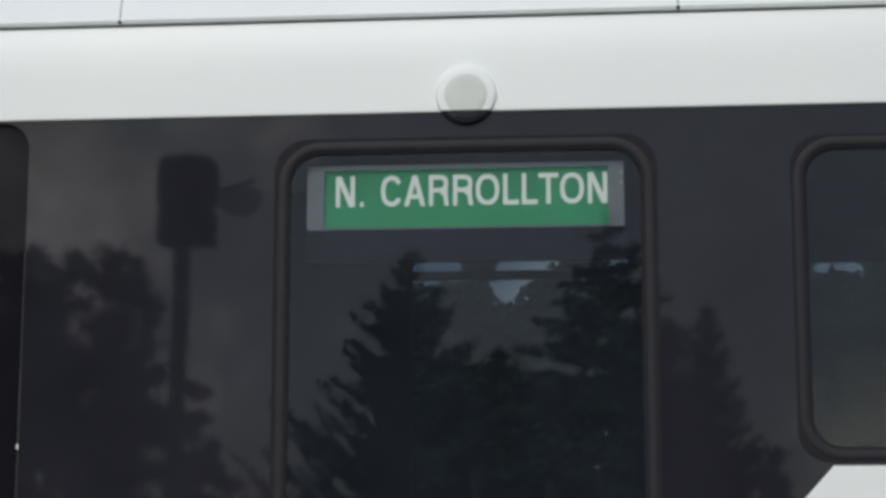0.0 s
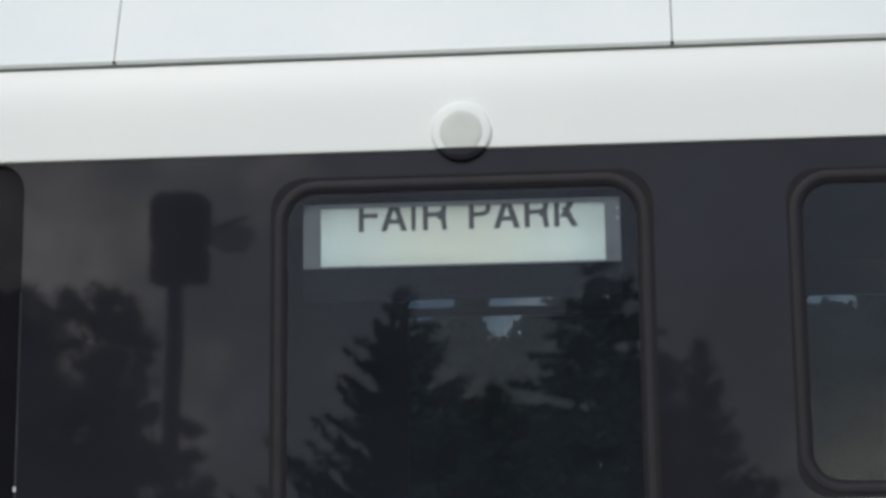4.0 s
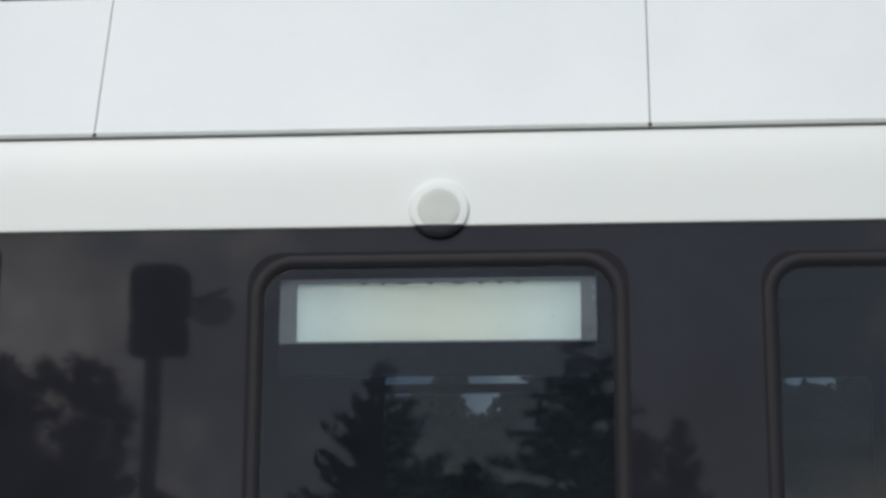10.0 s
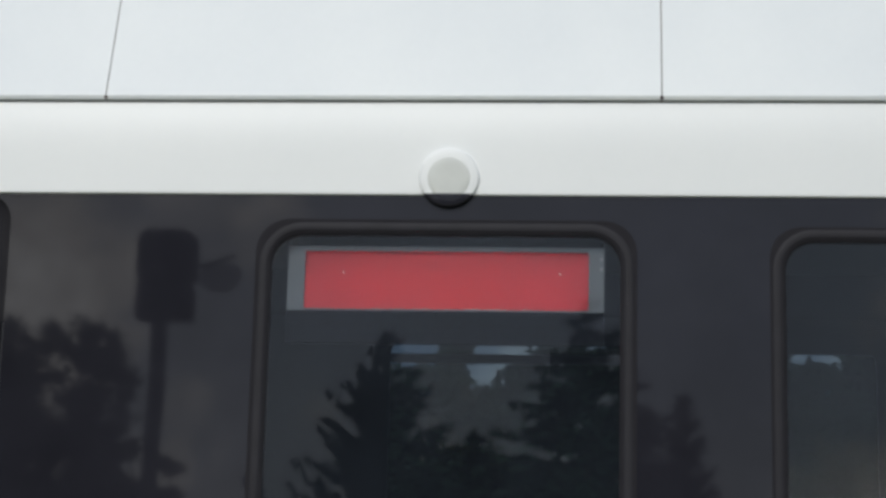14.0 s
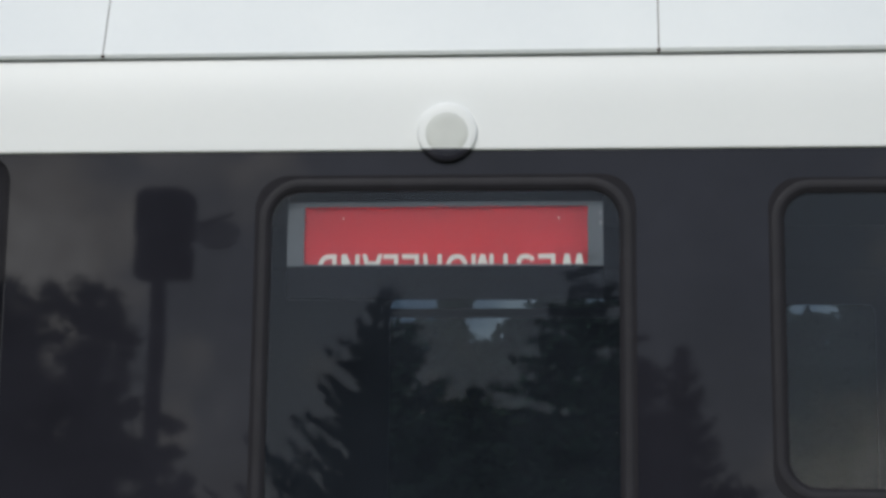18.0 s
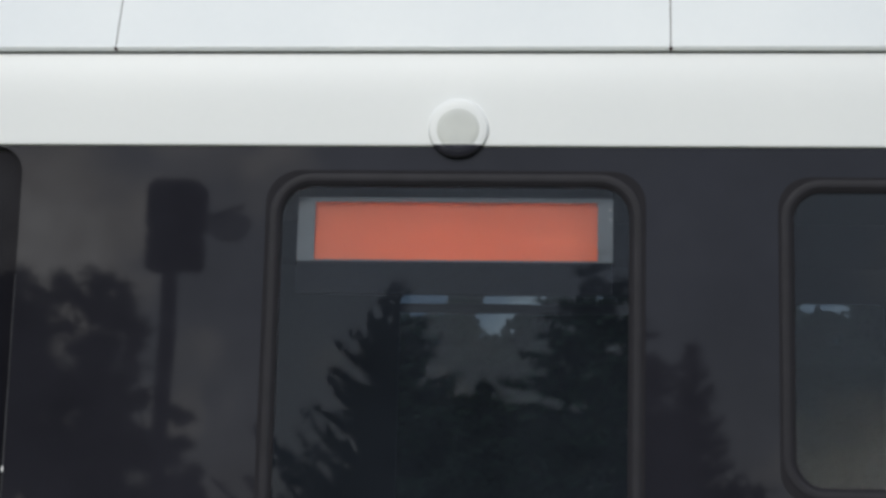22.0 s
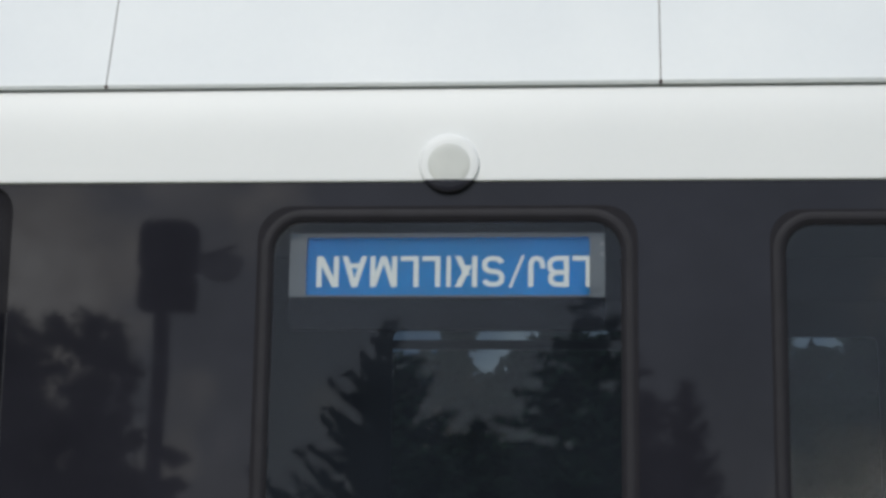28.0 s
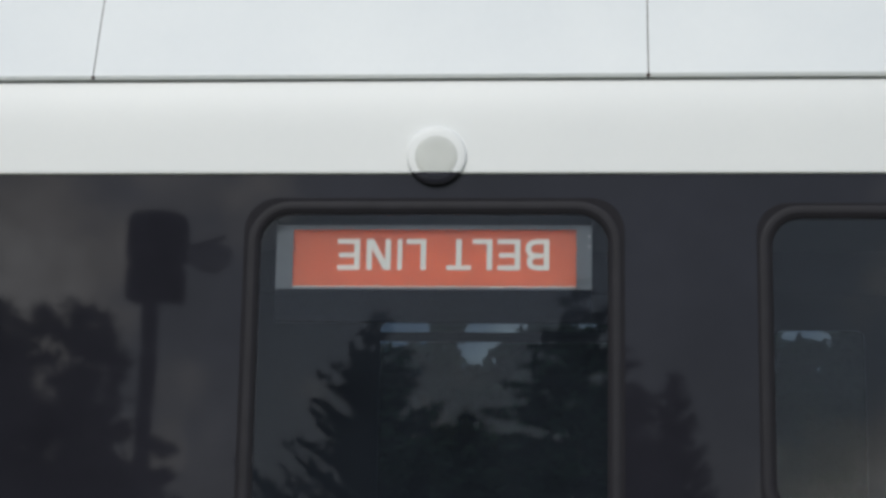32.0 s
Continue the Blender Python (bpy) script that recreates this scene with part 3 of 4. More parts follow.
# sliding door leaves, set back behind the band
for a, b, flip in ((DW[0], DW[1], False), (DW[0] - 0.705, DW[0] - 0.004, True)):
    gl = GLX if not flip else (a + 0.13, a + 0.13 + 0.437, GLX[2], GLX[3])
    leaf = part("car_door", pierced(bmesh.new(), (a, b, DW[2], DW[3]), gl, 0.10, 0.022, 0.06), DOOR, car, "glossy black sliding door leaf with a tall rounded window")
    part("door_gasket", ring(gl, 0.10, [(-0.004, 0.023), (-0.003, 0.017), (0.004, 0.014), (0.012, 0.017), (0.014, 0.03)], n=12), SEAL, leaf, smooth=True)
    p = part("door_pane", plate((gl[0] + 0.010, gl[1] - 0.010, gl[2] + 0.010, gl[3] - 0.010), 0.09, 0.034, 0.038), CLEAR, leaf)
    p.visible_shadow = False
# band edge round the doorway: rounded upper corners
bm = bmesh.new()
arc = [(-1.363 - 0.085 + 0.085 * math.cos(radians(a)), 2.967 - 0.085 + 0.085 * math.sin(radians(a))) for a in range(0, 91, 9)]
f = bm.faces.new([bm.verts.new((x, 0.0, z)) for x, z in [(-1.352, 2.975), (-1.352, 2.80), (-1.363, 2.80)] + arc + [(-1.448, 2.975)]])
g = bmesh.ops.extrude_face_region(bm, geom=[f])
bmesh.ops.translate(bm, vec=(0, 0.02, 0), verts=[v for v in g["geom"] if isinstance(v, bmesh.types.BMVert)])
part("door_corner", bm, BAND, car)
part("door_head", box(-2.78, -1.449, 0.0, 0.02, 2.967, 2.975), BAND, car)
part("door_edge", box(-1.363, -1.352, 0.0, 0.02, 0.62, 2.80), BAND, car)
part("door_edge_trim", box(-1.3642, -1.3620, -0.003, 0.012, 0.62, 2.56, 0.0008, 1), TRIM, car, "thin bright metal door edge")
part("paint_chip", box(-1.3665, -1.3605, -0.0045, -0.0032, 1.946, 1.962, 0.0005, 1), WHITE, car, "white chip on the door edge")

# round indicator lamp across the lower edge of the cant rail
LX, LZ = 0.011, 3.026


def disc_rings(rows, x, z, n=48, keep=None):
    bm = bmesh.new()
    loops = [[bm.verts.new((x + r * math.cos(2 * math.pi * i / n), y, z + r * math.sin(2 * math.pi * i / n))) for i in range(n)] for r, y in rows]
    for p, q in zip(loops, loops[1:]):
        for i in range(n):
            bm.faces.new((p[i], p[(i + 1) % n], q[(i + 1) % n], q[i]))
    return bm, loops


LENS_ROWS = [(0.066, -0.018), (0.0655, -0.0235), (0.064, -0.0245), (0.045, -0.0250), (0.02, -0.0253), (0.004, -0.0254)]
halves = []
for below in (False, True):
    bm, loops = disc_rings(LENS_ROWS, LX, LZ - 0.003)
    bm.faces.new(loops[-1])
    bmesh.ops.bisect_plane(bm, geom=list(bm.verts) + list(bm.edges) + list(bm.faces), plane_co=(0, 0, 2.9735), plane_no=(0, 0, -1 if below else 1), clear_inner=True)
    halves.append(bm)
lamp = part("indicator_lamp", halves[0], LENS, car, "round milky indicator lamp in a white and black flange", smooth=True)
part("painted_edge", halves[1], BAND, lamp, "lower edge of the lamp painted black")
rows = [(0.0935, -0.004), (0.0935, -0.016), (0.0915, -0.020), (0.087, -0.0215), (0.072, -0.0225), (0.056, -0.0225)]
for below, name, mat in ((False, "flange", WHITE), (True, "flange", BAND)):
    bm, _ = disc_rings(rows, LX, LZ)
    bmesh.ops.bisect_plane(bm, geom=list(bm.verts) + list(bm.edges) + list(bm.faces), plane_co=(0, 0, 2.974), plane_no=(0, 0, 1 if not below else -1), clear_inner=True)
    part(name, bm, mat, lamp, "black lower flange" if below else "", smooth=True)


# ---------------------------------------------------------------- destination sign
AP = (-0.435, 0.443, 2.6245, 2.807)      # aperture
sign = thing("destination_sign", "roller destination sign with a lit printed curtain behind the window", "sign", (0, 0, 0))
SX0, SX1, SBACK = -0.4885, 0.4905, 0.215
bm = pierced(bmesh.new(), (SX0, SX1, 2.619, 2.8205), AP, 0.0052, 0.050, 0.056)
part("front_frame", bm, GREY, sign, "grey metal front frame")
part("case_lip", box(SX0, SX1, 0.050, 0.056, 2.5215, 2.6188), CASE, sign)
part("case_header", box(SX0, SX1, 0.050, 0.056, 2.8207, 2.912), CASE, sign)
part("case_top", box(SX0, SX1, 0.050, SBACK, 2.912, 2.918), CASE, sign)
part("case_bottom", along_x([(0.050, 2.5165), (0.050, 2.5213), (0.10, 2.5265), (SBACK, 2.549), (SBACK, 2.544), (0.10, 2.5215)], SX0, SX1), CASE, sign)
part("case_back", box(SX0, SX1, SBACK, SBACK + 0.008, 2.544, 2.918), CASE, sign)
# unseen white reflectors, added to spread the tube light towards the curtain's ends
part("reflector", box(SX0 + 0.009, SX1 - 0.009, SBACK - 0.006, SBACK - 0.002, 2.56, 2.905), INNER, sign, "unseen white reflector added behind the tubes")
for a, b, c in ((SX0, SX0 + 0.008, SX0 + 0.009), (SX1 - 0.008, SX1, SX1 - 0.010)):
    part("case_side", box(a, b, 0.056, SBACK, 2.5495, 2.912), CASE, sign)
    part("side_reflector", box(c, c + 0.001, 0.085, SBACK - 0.008, 2.60, 2.86), INNER, sign)
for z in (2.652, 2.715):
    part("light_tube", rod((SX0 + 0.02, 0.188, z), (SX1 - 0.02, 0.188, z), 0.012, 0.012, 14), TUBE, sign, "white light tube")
for z in (2.785, 2.754):
    part("screw", rod((0.4825, 0.0505, z), (0.4825, 0.047, z), 0.004, 0.0035, 10), METAL, sign, "small bright screw")
FLAT_Y, ZL, ZU = 0.066, 2.5735, 2.858

# the printed curtain: destinations from the top of the roll down
PANEL = 0.516                # height of one destination on the roll
BEAT = 1.9266                # seconds for one destination to pass
SEAM = 1.437                 # when the first lower seam stands mid-window
MID = 2.716
SPEED = PANEL / BEAT
CAP = 0.097
U = (AP[1] - AP[0]) / 232.0
ROLLSIGN = [
    ("N. CARROLLTON", GREEN_B, LETTER_W, 9, 231), ("PARKER RD", RED_B, LETTER_W, 19, 221), ("FAIR PARK", WHITE_B, LETTER_K, 31, 211),
    ("WALNUT HILL", RED_B, LETTER_W, 11, 231), ("LBJ/CENTRAL", RED_B, LETTER_W, 10, 229), ("VICTORY", WHITE_B, LETTER_K, 44, 192),
    ("8TH & CORINTH", RED_B, LETTER_W, 8, 230), ("CEDARS", RED_B, LETTER_W, 48, 191), ("PEARL", WHITE_B, LETTER_K, 62, 174),
    ("WESTMORELAND", RED_B, LETTER_W, 9, 230), ("", WHITE_B, LETTER_K, 0, 0), ("", ORANGE_B, LETTER_W, 0, 0),
    ("LAWNVIEW", ORANGE_B, LETTER_W, 26, 213), ("DWNTN GARLAND", BLUE_B, LETTER_W, 7, 231), ("LBJ/SKILLMAN", BLUE_B, LETTER_W, 6, 231),
    ("BACHMAN", ORANGE_B, LETTER_W, 34, 208), ("BELT LINE", ORANGE_B, LETTER_W, 34, 208), ("", WHITE_B, LETTER_K, 0, 0)]
EDGES = [AP[0] - 0.02, AP[1] + 0.02]


# advance, and where the ink starts and ends, of the sign's plain grotesque capitals (per thousand of the type size)
INK = dict(A=(667, 14, 654), B=(667, 74, 627), C=(722, 44, 681), D=(722, 81, 674), E=(667, 86, 616), F=(611, 86, 583), G=(778, 48, 704),
           H=(722, 77, 646), I=(278, 85, 193), J=(500, 10, 440), K=(667, 76, 663), L=(556, 76, 537), M=(833, 73, 761), N=(722, 76, 646),
           O=(778, 39, 739), P=(667, 86, 622), R=(722, 88, 684), S=(667, 49, 620), T=(611, 14, 597), U=(722, 79, 644), V=(667, 20, 647),
           W=(944, 16, 928), Y=(667, 14, 653))
INK.update({"8": (556, 38, 517), "&": (667, 44, 645), "/": (500, 30, 440), ".": (278, 87, 191), " ": (390, 0, 0)})
STEM, BAR = 0.178, 0.150      # thickness of upright and level strokes, in heights of a capital


def slab(x0, x1, z0, z1):
    return [(x0, z0), (x1, z0), (x1, z1), (x0, z1)]


def slant(xb, xt, wide, z0=0.0, z1=1.0):
    """A slanting stroke with level ends."""
    return [(xb, z0), (xb + wide, z0), (xt + wide, z1), (xt, z1)]


def bow(cx, cz, rx, rz, a0, a1, n=14):
    """Part of a ring, as short pieces, from one angle to another."""
    def at(a, f, g):
        c, d = math.cos(a), math.sin(a)
        k = (abs(c) ** 2.3 + abs(d) ** 2.3) ** (-1 / 2.3)
        return (cx + f * k * c, cz + g * k * d)
    turn = [radians(a0 + (a1 - a0) * k / n) for k in range(n + 1)]
    return [[at(a, rx, rz), at(b, rx, rz), at(b, rx - STEM, rz - BAR), at(a, rx - STEM, rz - BAR)] for a, b in zip(turn, turn[1:])]


def bowl(x0, w, z0, z1):
    """A stem's bowl: two level strokes and a half ring."""
    rz, rx = (z1 - z0) / 2, min(w * 0.62, (z1 - z0) * 0.62 + 0.02)
    return [slab(x0, w - rx, z1 - BAR, z1), slab(x0, w - rx, z0, z0 + BAR)] + bow(w - rx, (z0 + z1) / 2, rx, rz, -90, 90)


def strokes(ch, w):
    """The strokes of a plain grotesque capital, w wide and 1 high."""
    s, b, d = STEM, BAR, STEM * 1.12
    up = slab(0, s, 0, 1)
    mid = slab(s, w * 0.93, 0.5 - b / 2 + 0.02, 0.5 + b / 2 + 0.02)
    top, low = slab(s, w, 1 - b, 1), slab(s, w, 0, b)
    if ch == "A":
        return [slant(0, w / 2 - d / 2, d), slant(w - d, w / 2 - d / 2, d), slab(w * 0.22, w * 0.78, 0.235, 0.235 + b)]
    if ch == "B":
        return [up] + bowl(s, w * 0.95, 0.46, 1) + bowl(s, w, 0, 0.46 + b)
    if ch in "CG":
        ring_ = bow(w / 2, 0.5, w / 2, 0.5, 32, 328, 26)
        return ring_ if ch == "C" else ring_ + [slab(w * 0.56, w, 0.34, 0.34 + b * 0.95), slab(w - s * 0.85, w, 0.02, 0.36)]
    if ch == "D":
        return [up] + bowl(s, w, 0, 1)
    if ch == "E":
        return [up, top, mid, low]
    if ch == "F":
        return [up, top, mid]
    if ch == "H":
        return [up, slab(w - s, w, 0, 1), slab(s, w - s, 0.5 - b / 2, 0.5 + b / 2)]
    if ch == "I":
        return [slab(0, w, 0, 1)]
    if ch == "J":
        return [slab(w - s, w, 0.34, 1)] + bow(w / 2, 0.34, w / 2, 0.34, -180, 0) + [slab(0, s, 0.33, 0.40)]
    if ch == "K":
        return [up, slant(s, w - d * 1.25, d * 1.15, 0.30, 1), slant(w - d * 1.2, w * 0.30, d * 1.1, 0, 0.62)]
    if ch == "L":
        return [up, low]
    if ch == "M":
        return [up, slab(w - s, w, 0, 1), slant(w / 2 - d * 0.5, 0, d), slant(w / 2 - d * 0.5, w - d, d)]
    if ch == "N":
        return [up, slab(w - s, w, 0, 1), slant(w - d * 1.15, 0, d * 1.15)]
    if ch == "O":
        return bow(w / 2, 0.5, w / 2, 0.5, 0, 360, 30)
    if ch == "P":
        return [up] + bowl(s, w, 0.40, 1)
    if ch == "R":
        return [up] + bowl(s, w * 0.97, 0.43, 1) + [slant(w - s, w * 0.93 - s, s, 0, 0.36), slab(w * 0.60, w * 0.93, 0.34, 0.43 + b)]
    if ch == "S":
        rz = 0.25 + b / 4
        return bow(w / 2, 1 - rz, w / 2, rz, 18, 270, 18) + bow(w / 2, rz, w / 2, rz, -162, 90, 18)
    if ch == "T":
        return [slab(0, w, 1 - b, 1), slab(w / 2 - s / 2, w / 2 + s / 2, 0, 1)]
    if ch == "U":
        return [slab(0, s, 0.34, 1), slab(w - s, w, 0.34, 1)] + bow(w / 2, 0.36, w / 2, 0.36, -180, 0, 16)
    if ch == "V":
        return [slant(w / 2 - d / 2, 0, d), slant(w / 2 - d / 2, w - d, d)]
    if ch == "W":
        q, e = (w - d) / 4, d * 0.96
        return [slant(q, 0, e), slant(q, 2 * q, e), slant(3 * q, 2 * q, e), slant(3 * q, 4 * q, e)]
    if ch == "Y":
        return [slab(w / 2 - s / 2, w / 2 + s / 2, 0, 0.45), slant(w / 2 - d / 2, 0, d, 0.38, 1), slant(w / 2 - d / 2, w - d, d, 0.38, 1)]
    if ch == "8":
        return bow(w / 2, 0.735, w * 0.46, 0.265, 0, 360, 24) + bow(w / 2, 0.295, w / 2, 0.295, 0, 360, 24)
    if ch == "&":
        return bow(w * 0.44, 0.77, w * 0.31, 0.23, 0, 360, 20) + bow(w * 0.40, 0.27, w * 0.40, 0.27, 60, 345, 20) + [slant(w - d * 1.1, w * 0.20, d * 0.95, 0, 0.66), slant(w * 0.68, w * 0.80, d * 0.8, 0.12, 0.42)]
    if ch == "/":
        return [slant(0, w - s * 0.62, s * 0.62, -0.02, 1.02)]
    return [slab(0, w, 0, BAR * 1.05)]


@functools.lru_cache(maxsize=None)
def glyph(ch, w):
    """One capital, w high-units wide, its strokes fused into one flat outline."""
    pts, faces = [], []
    for quad in strokes(ch, w):
        faces.append(list(range(len(pts), len(pts) + len(quad))))
        pts += [Vector(p) for p in quad]
    verts, _, tris, _, _, origin = geometry.delaunay_2d_cdt(pts, [], faces, 0, 1e-5)
    return [tuple(v) for v in verts], [t for t, o in zip(tris, origin) if o]


def word_letters(word, a, b):
    """(character, x start, x end) of each letter of a word that runs from a to b."""
    pen, spans = 0, []
    for ch in word:
        adv, lo, hi = INK[ch]
        if ch != " ":
            spans.append((ch, pen + lo, pen + hi))
        pen += adv
    left, right = spans[0][1], spans[-1][2]
    k = (b - a) / (right - left)
    return [(ch, a + (p - left) * k, a + (q - left) * k) for ch, p, q in spans]


def letter_mesh(ch, p, q, turn, x_mid, ink):
    """A whole letter from p to q on its strip, upright or turned over."""
    wide = round((INK[ch][2] - INK[ch][1]) / 718, 3)
    verts, tris = glyph(ch, wide)
    squeeze = (q - p) / wide
    way = -1 if turn else 1
    me = bpy.data.meshes.new("letter")
    me.from_pydata([((p + x * squeeze) if not turn else 2 * x_mid - p - x * squeeze, -0.0009, way * (z - 0.5) * CAP) for x, z in verts], [], tris)
    me.materials.append(ink)
    return me


# strips of one destination, from its lower seam up: (lower edge, upper edge, what is printed on it)
LAYOUT = [(0.0, 0.05, ""), (0.05, 0.15, "turned"), (0.15, 0.222, ""), (0.222, 0.294, "eyelets"), (0.294, 0.366, ""), (0.366, 0.466, "upright"), (0.466, PANEL, "")]
STRIPS = []
slat = {}
for k, (word, cloth, ink, a, b) in enumerate(ROLLSIGN):
    xa, xb = AP[0] + a * U, AP[0] + b * U
    letters = word_letters(word, xa, xb) if word else []
    for lo, hi, print_ in LAYOUT:
        key = (cloth.name, round(hi - lo, 3))
        if key not in slat:
            bm = box(EDGES[0], EDGES[1], -0.0003, 0.0003, (lo - hi) / 2, (hi - lo) / 2)
            ob = part("curtain_strip", bm, cloth, sign)
            slat[key] = ob.data
        else:
            ob = new("curtain_strip", slat[key])
            ob.parent = sign
        STRIPS.append((ob, k, (lo + hi) / 2))
        if letters and print_ in ("upright", "turned"):
            x_mid = (xa + xb) / 2 + (U if word != "LBJ/CENTRAL" else 1.8 * U)
            for ch, p, q in letters:
                piece = new("letter", letter_mesh(ch, p, q, print_ == "turned", x_mid, ink))
                piece.parent = ob
        if print_ == "eyelets":
            for f in (0.135, 0.90):
                x = AP[0] + f * (AP[1] - AP[0])
                part("eyelet", rod((x, -0.0004, 0.004), (x, -0.0012, 0.004), 0.0032, 0.0028, 10), ink, ob)


# ---------------------------------------------------------------- trees
def solid(name, verts, faces, mat, parent, label="", smooth=False):
    me = bpy.data.meshes.new(name)
    me.from_pydata(verts, [], faces)
    me.materials.append(mat)
    if smooth:
        for f in me.polygons:
            f.use_smooth = True
    ob = new(name, me)
    ob.parent = parent
    if label:
        ob["label"] = label
    return ob


def spruce(x, y, h, flare, seed, label, rise=0.5, gap=0.24, count=10, thick=1.2, lowest=1.2):
    """Conifer: tapered trunk and whorls of brush-like boughs; flare: reach of a bough per metre below the tip; rise: how steeply boughs climb."""
    rnd = random.Random(seed)
    tree = thing("spruce_tree", label, "tree", (x, y, 0), "conifers by the track")
    part("trunk", rod((0, 0, -0.05), (0, 0, h * 0.98), 0.014 * h, 0.012, 10), BARK, tree)
    V, F = [], []

    def spray(p, along, length, width):
        side = along.cross(Vector((rnd.gauss(0, 1), rnd.gauss(0, 1), rnd.gauss(0, 1)))).normalized()
        i = len(V)
        V.extend([tuple(p - side * width * 0.5), tuple(p + along * length * 0.5 - side * width), tuple(p + along * length), tuple(p + along * length * 0.5 + side * width)])
        F.append((i, i + 1, i + 2, i + 3))

    depth = 0.10
    while h - depth > lowest:
        reach0 = 0.10 + flare * depth ** 0.95
        turn0 = rnd.random() * 6.283
        n = max(4, int(count * min(1.0, 0.5 + 0.25 * depth)))
        for b in range(n):
            ang = turn0 + 6.283 * b / n + rnd.uniform(-0.3, 0.3)
            r = reach0 * rnd.choice((0.6, 0.75, 0.9, 1.0, 1.14))
            out = Vector((math.cos(ang), math.sin(ang), 0))
            climb = rise * rnd.uniform(0.75, 1.2)
            foot = h - depth + rnd.uniform(-0.3, 0.3) * gap - climb * r * 0.8
            steps = max(3, int(r / 0.075))
            for s in range(steps):
                u = (s + 0.5) / steps
                p = out * (r * u) + Vector((0, 0, foot + climb * r * (0.55 * u + 0.45 * u * u)))
                way = (out + Vector((0, 0, climb * (0.55 + 0.9 * u)))).normalized()
                brush = thick * (0.07 + 0.17 * min(1.0, r) * (1 - u) ** 0.6)
                for j in range(5):
                    d = (way * rnd.uniform(0.5, 1.1) + Vector((rnd.gauss(0, 0.55), rnd.gauss(0, 0.55), rnd.gauss(0.0, 0.45)))).normalized()
                    spray(p, d, brush * rnd.uniform(0.7, 1.5), 0.022 + 0.095 * brush)
        depth += gap * (0.55 + min(1.0, 0.22 * depth))
    for s in range(26):
        a = rnd.random() * 6.283
        spray(Vector((0, 0, h - rnd.uniform(0.02, 0.30))), Vector((math.cos(a) * 0.6, math.sin(a) * 0.6, 0.8)).normalized(), rnd.uniform(0.08, 0.17), 0.02)
    solid("crown", V, F, NEEDLE, tree)
    return tree


def broadleaf(x, y, h, spread, seed, label, mat=None, low=0.25, leaves=5200, size=0.12, blossom=0, fill=0, loose=1.0, group="broadleaf trees by the track"):
    """Broadleaf tree: tapered trunk, forking limbs, and clumps of leaves at the twigs."""
    rnd = random.Random(seed)
    tree = thing("broadleaf_tree", label, "tree", (x, y, 0), group)
    fork = max(0.16, low - 0.02) if low > 0.5 else 0.16
    bm = rod((0, 0, -0.05), (0, 0, h * (fork + 0.26)), 0.020 * h, 0.012 * h, 9)
    tips = []
    for k in range(9):
        a = 6.283 * k / 9 + rnd.uniform(-0.3, 0.3)
        start = Vector((0, 0, h * rnd.uniform(fork, fork + 0.26)))
        mid = start + Vector((math.cos(a) * spread * 0.36, math.sin(a) * spread * 0.36, h * rnd.uniform(0.12, 0.26)))
        rod(start, mid, 0.009 * h, 0.005 * h, 6, bm)
        for j in range(3):
            b = a + rnd.uniform(-0.9, 0.9)
            end = mid + Vector((math.cos(b) * spread * rnd.uniform(0.1, 0.5), math.sin(b) * spread * rnd.uniform(0.1, 0.5), h * rnd.uniform(0.02, 0.30)))
            end.z = min(end.z, h * 0.93)
            rod(mid, end, 0.005 * h, 0.0015 * h, 5, bm)
            tips.append(end)
    part("trunk", bm, BARK, tree)
    clumps = []
    for e in tips:
        clumps.append((e, rnd.uniform(0.16, 0.30) * spread))
    for k in range(16):
        a, rr = rnd.random() * 6.283, spread * math.sqrt(rnd.random()) * 0.85
        zf = low + (0.92 - low) * rnd.random()
        shrink = math.sqrt(max(0.05, 1 - ((zf - 0.5) / 0.52) ** 2))
        clumps.append((Vector((math.cos(a) * rr * shrink, math.sin(a) * rr * shrink, zf * h)), rnd.uniform(0.15, 0.28) * spread))
    clumps.append((Vector((0, 0, h * 0.9)), 0.2 * spread))
    for k in range(fill):
        a, rr = rnd.random() * 6.283, (spread - 0.12) * math.sqrt(rnd.random())
        clumps.append((Vector((math.cos(a) * rr, math.sin(a) * rr, h * rnd.uniform(0.55, 1.0) - 0.15)), rnd.uniform(0.12, 0.24)))
    V, F, VB, FB = [], [], [], []
    for k in range(leaves):
        c, r = clumps[rnd.randrange(len(clumps))]
        d = Vector((rnd.gauss(0, 1), rnd.gauss(0, 1), rnd.gauss(0, 1))).normalized() * (r * min(abs(rnd.gauss(0, 0.62 * loose)), 1.5 * loose))
        d.z *= 0.8
        p = c + d
        if p.z > h:
            p.z = h - rnd.random() * 0.2
        n1 = Vector((rnd.gauss(0, 1), rnd.gauss(0, 1), rnd.gauss(0, 0.7))).normalized()
        n2 = n1.orthogonal().normalized()
        s = size * rnd.uniform(0.6, 1.3)
        vv, ff = (VB, FB) if rnd.random() < blossom else (V, F)
        if vv is VB:
            s *= 1.7
        i = len(vv)
        vv.extend([tuple(p - n1 * s), tuple(p + n2 * s * 0.5), tuple(p + n1 * s), tuple(p - n2 * s * 0.5)])
        ff.append((i, i + 1, i + 2, i + 3))
    solid("crown", V, F, mat or LEAF, tree)
    if FB:
        solid("blossom", VB, FB, BLOSSOM, tree, "white blossom")
    return tree


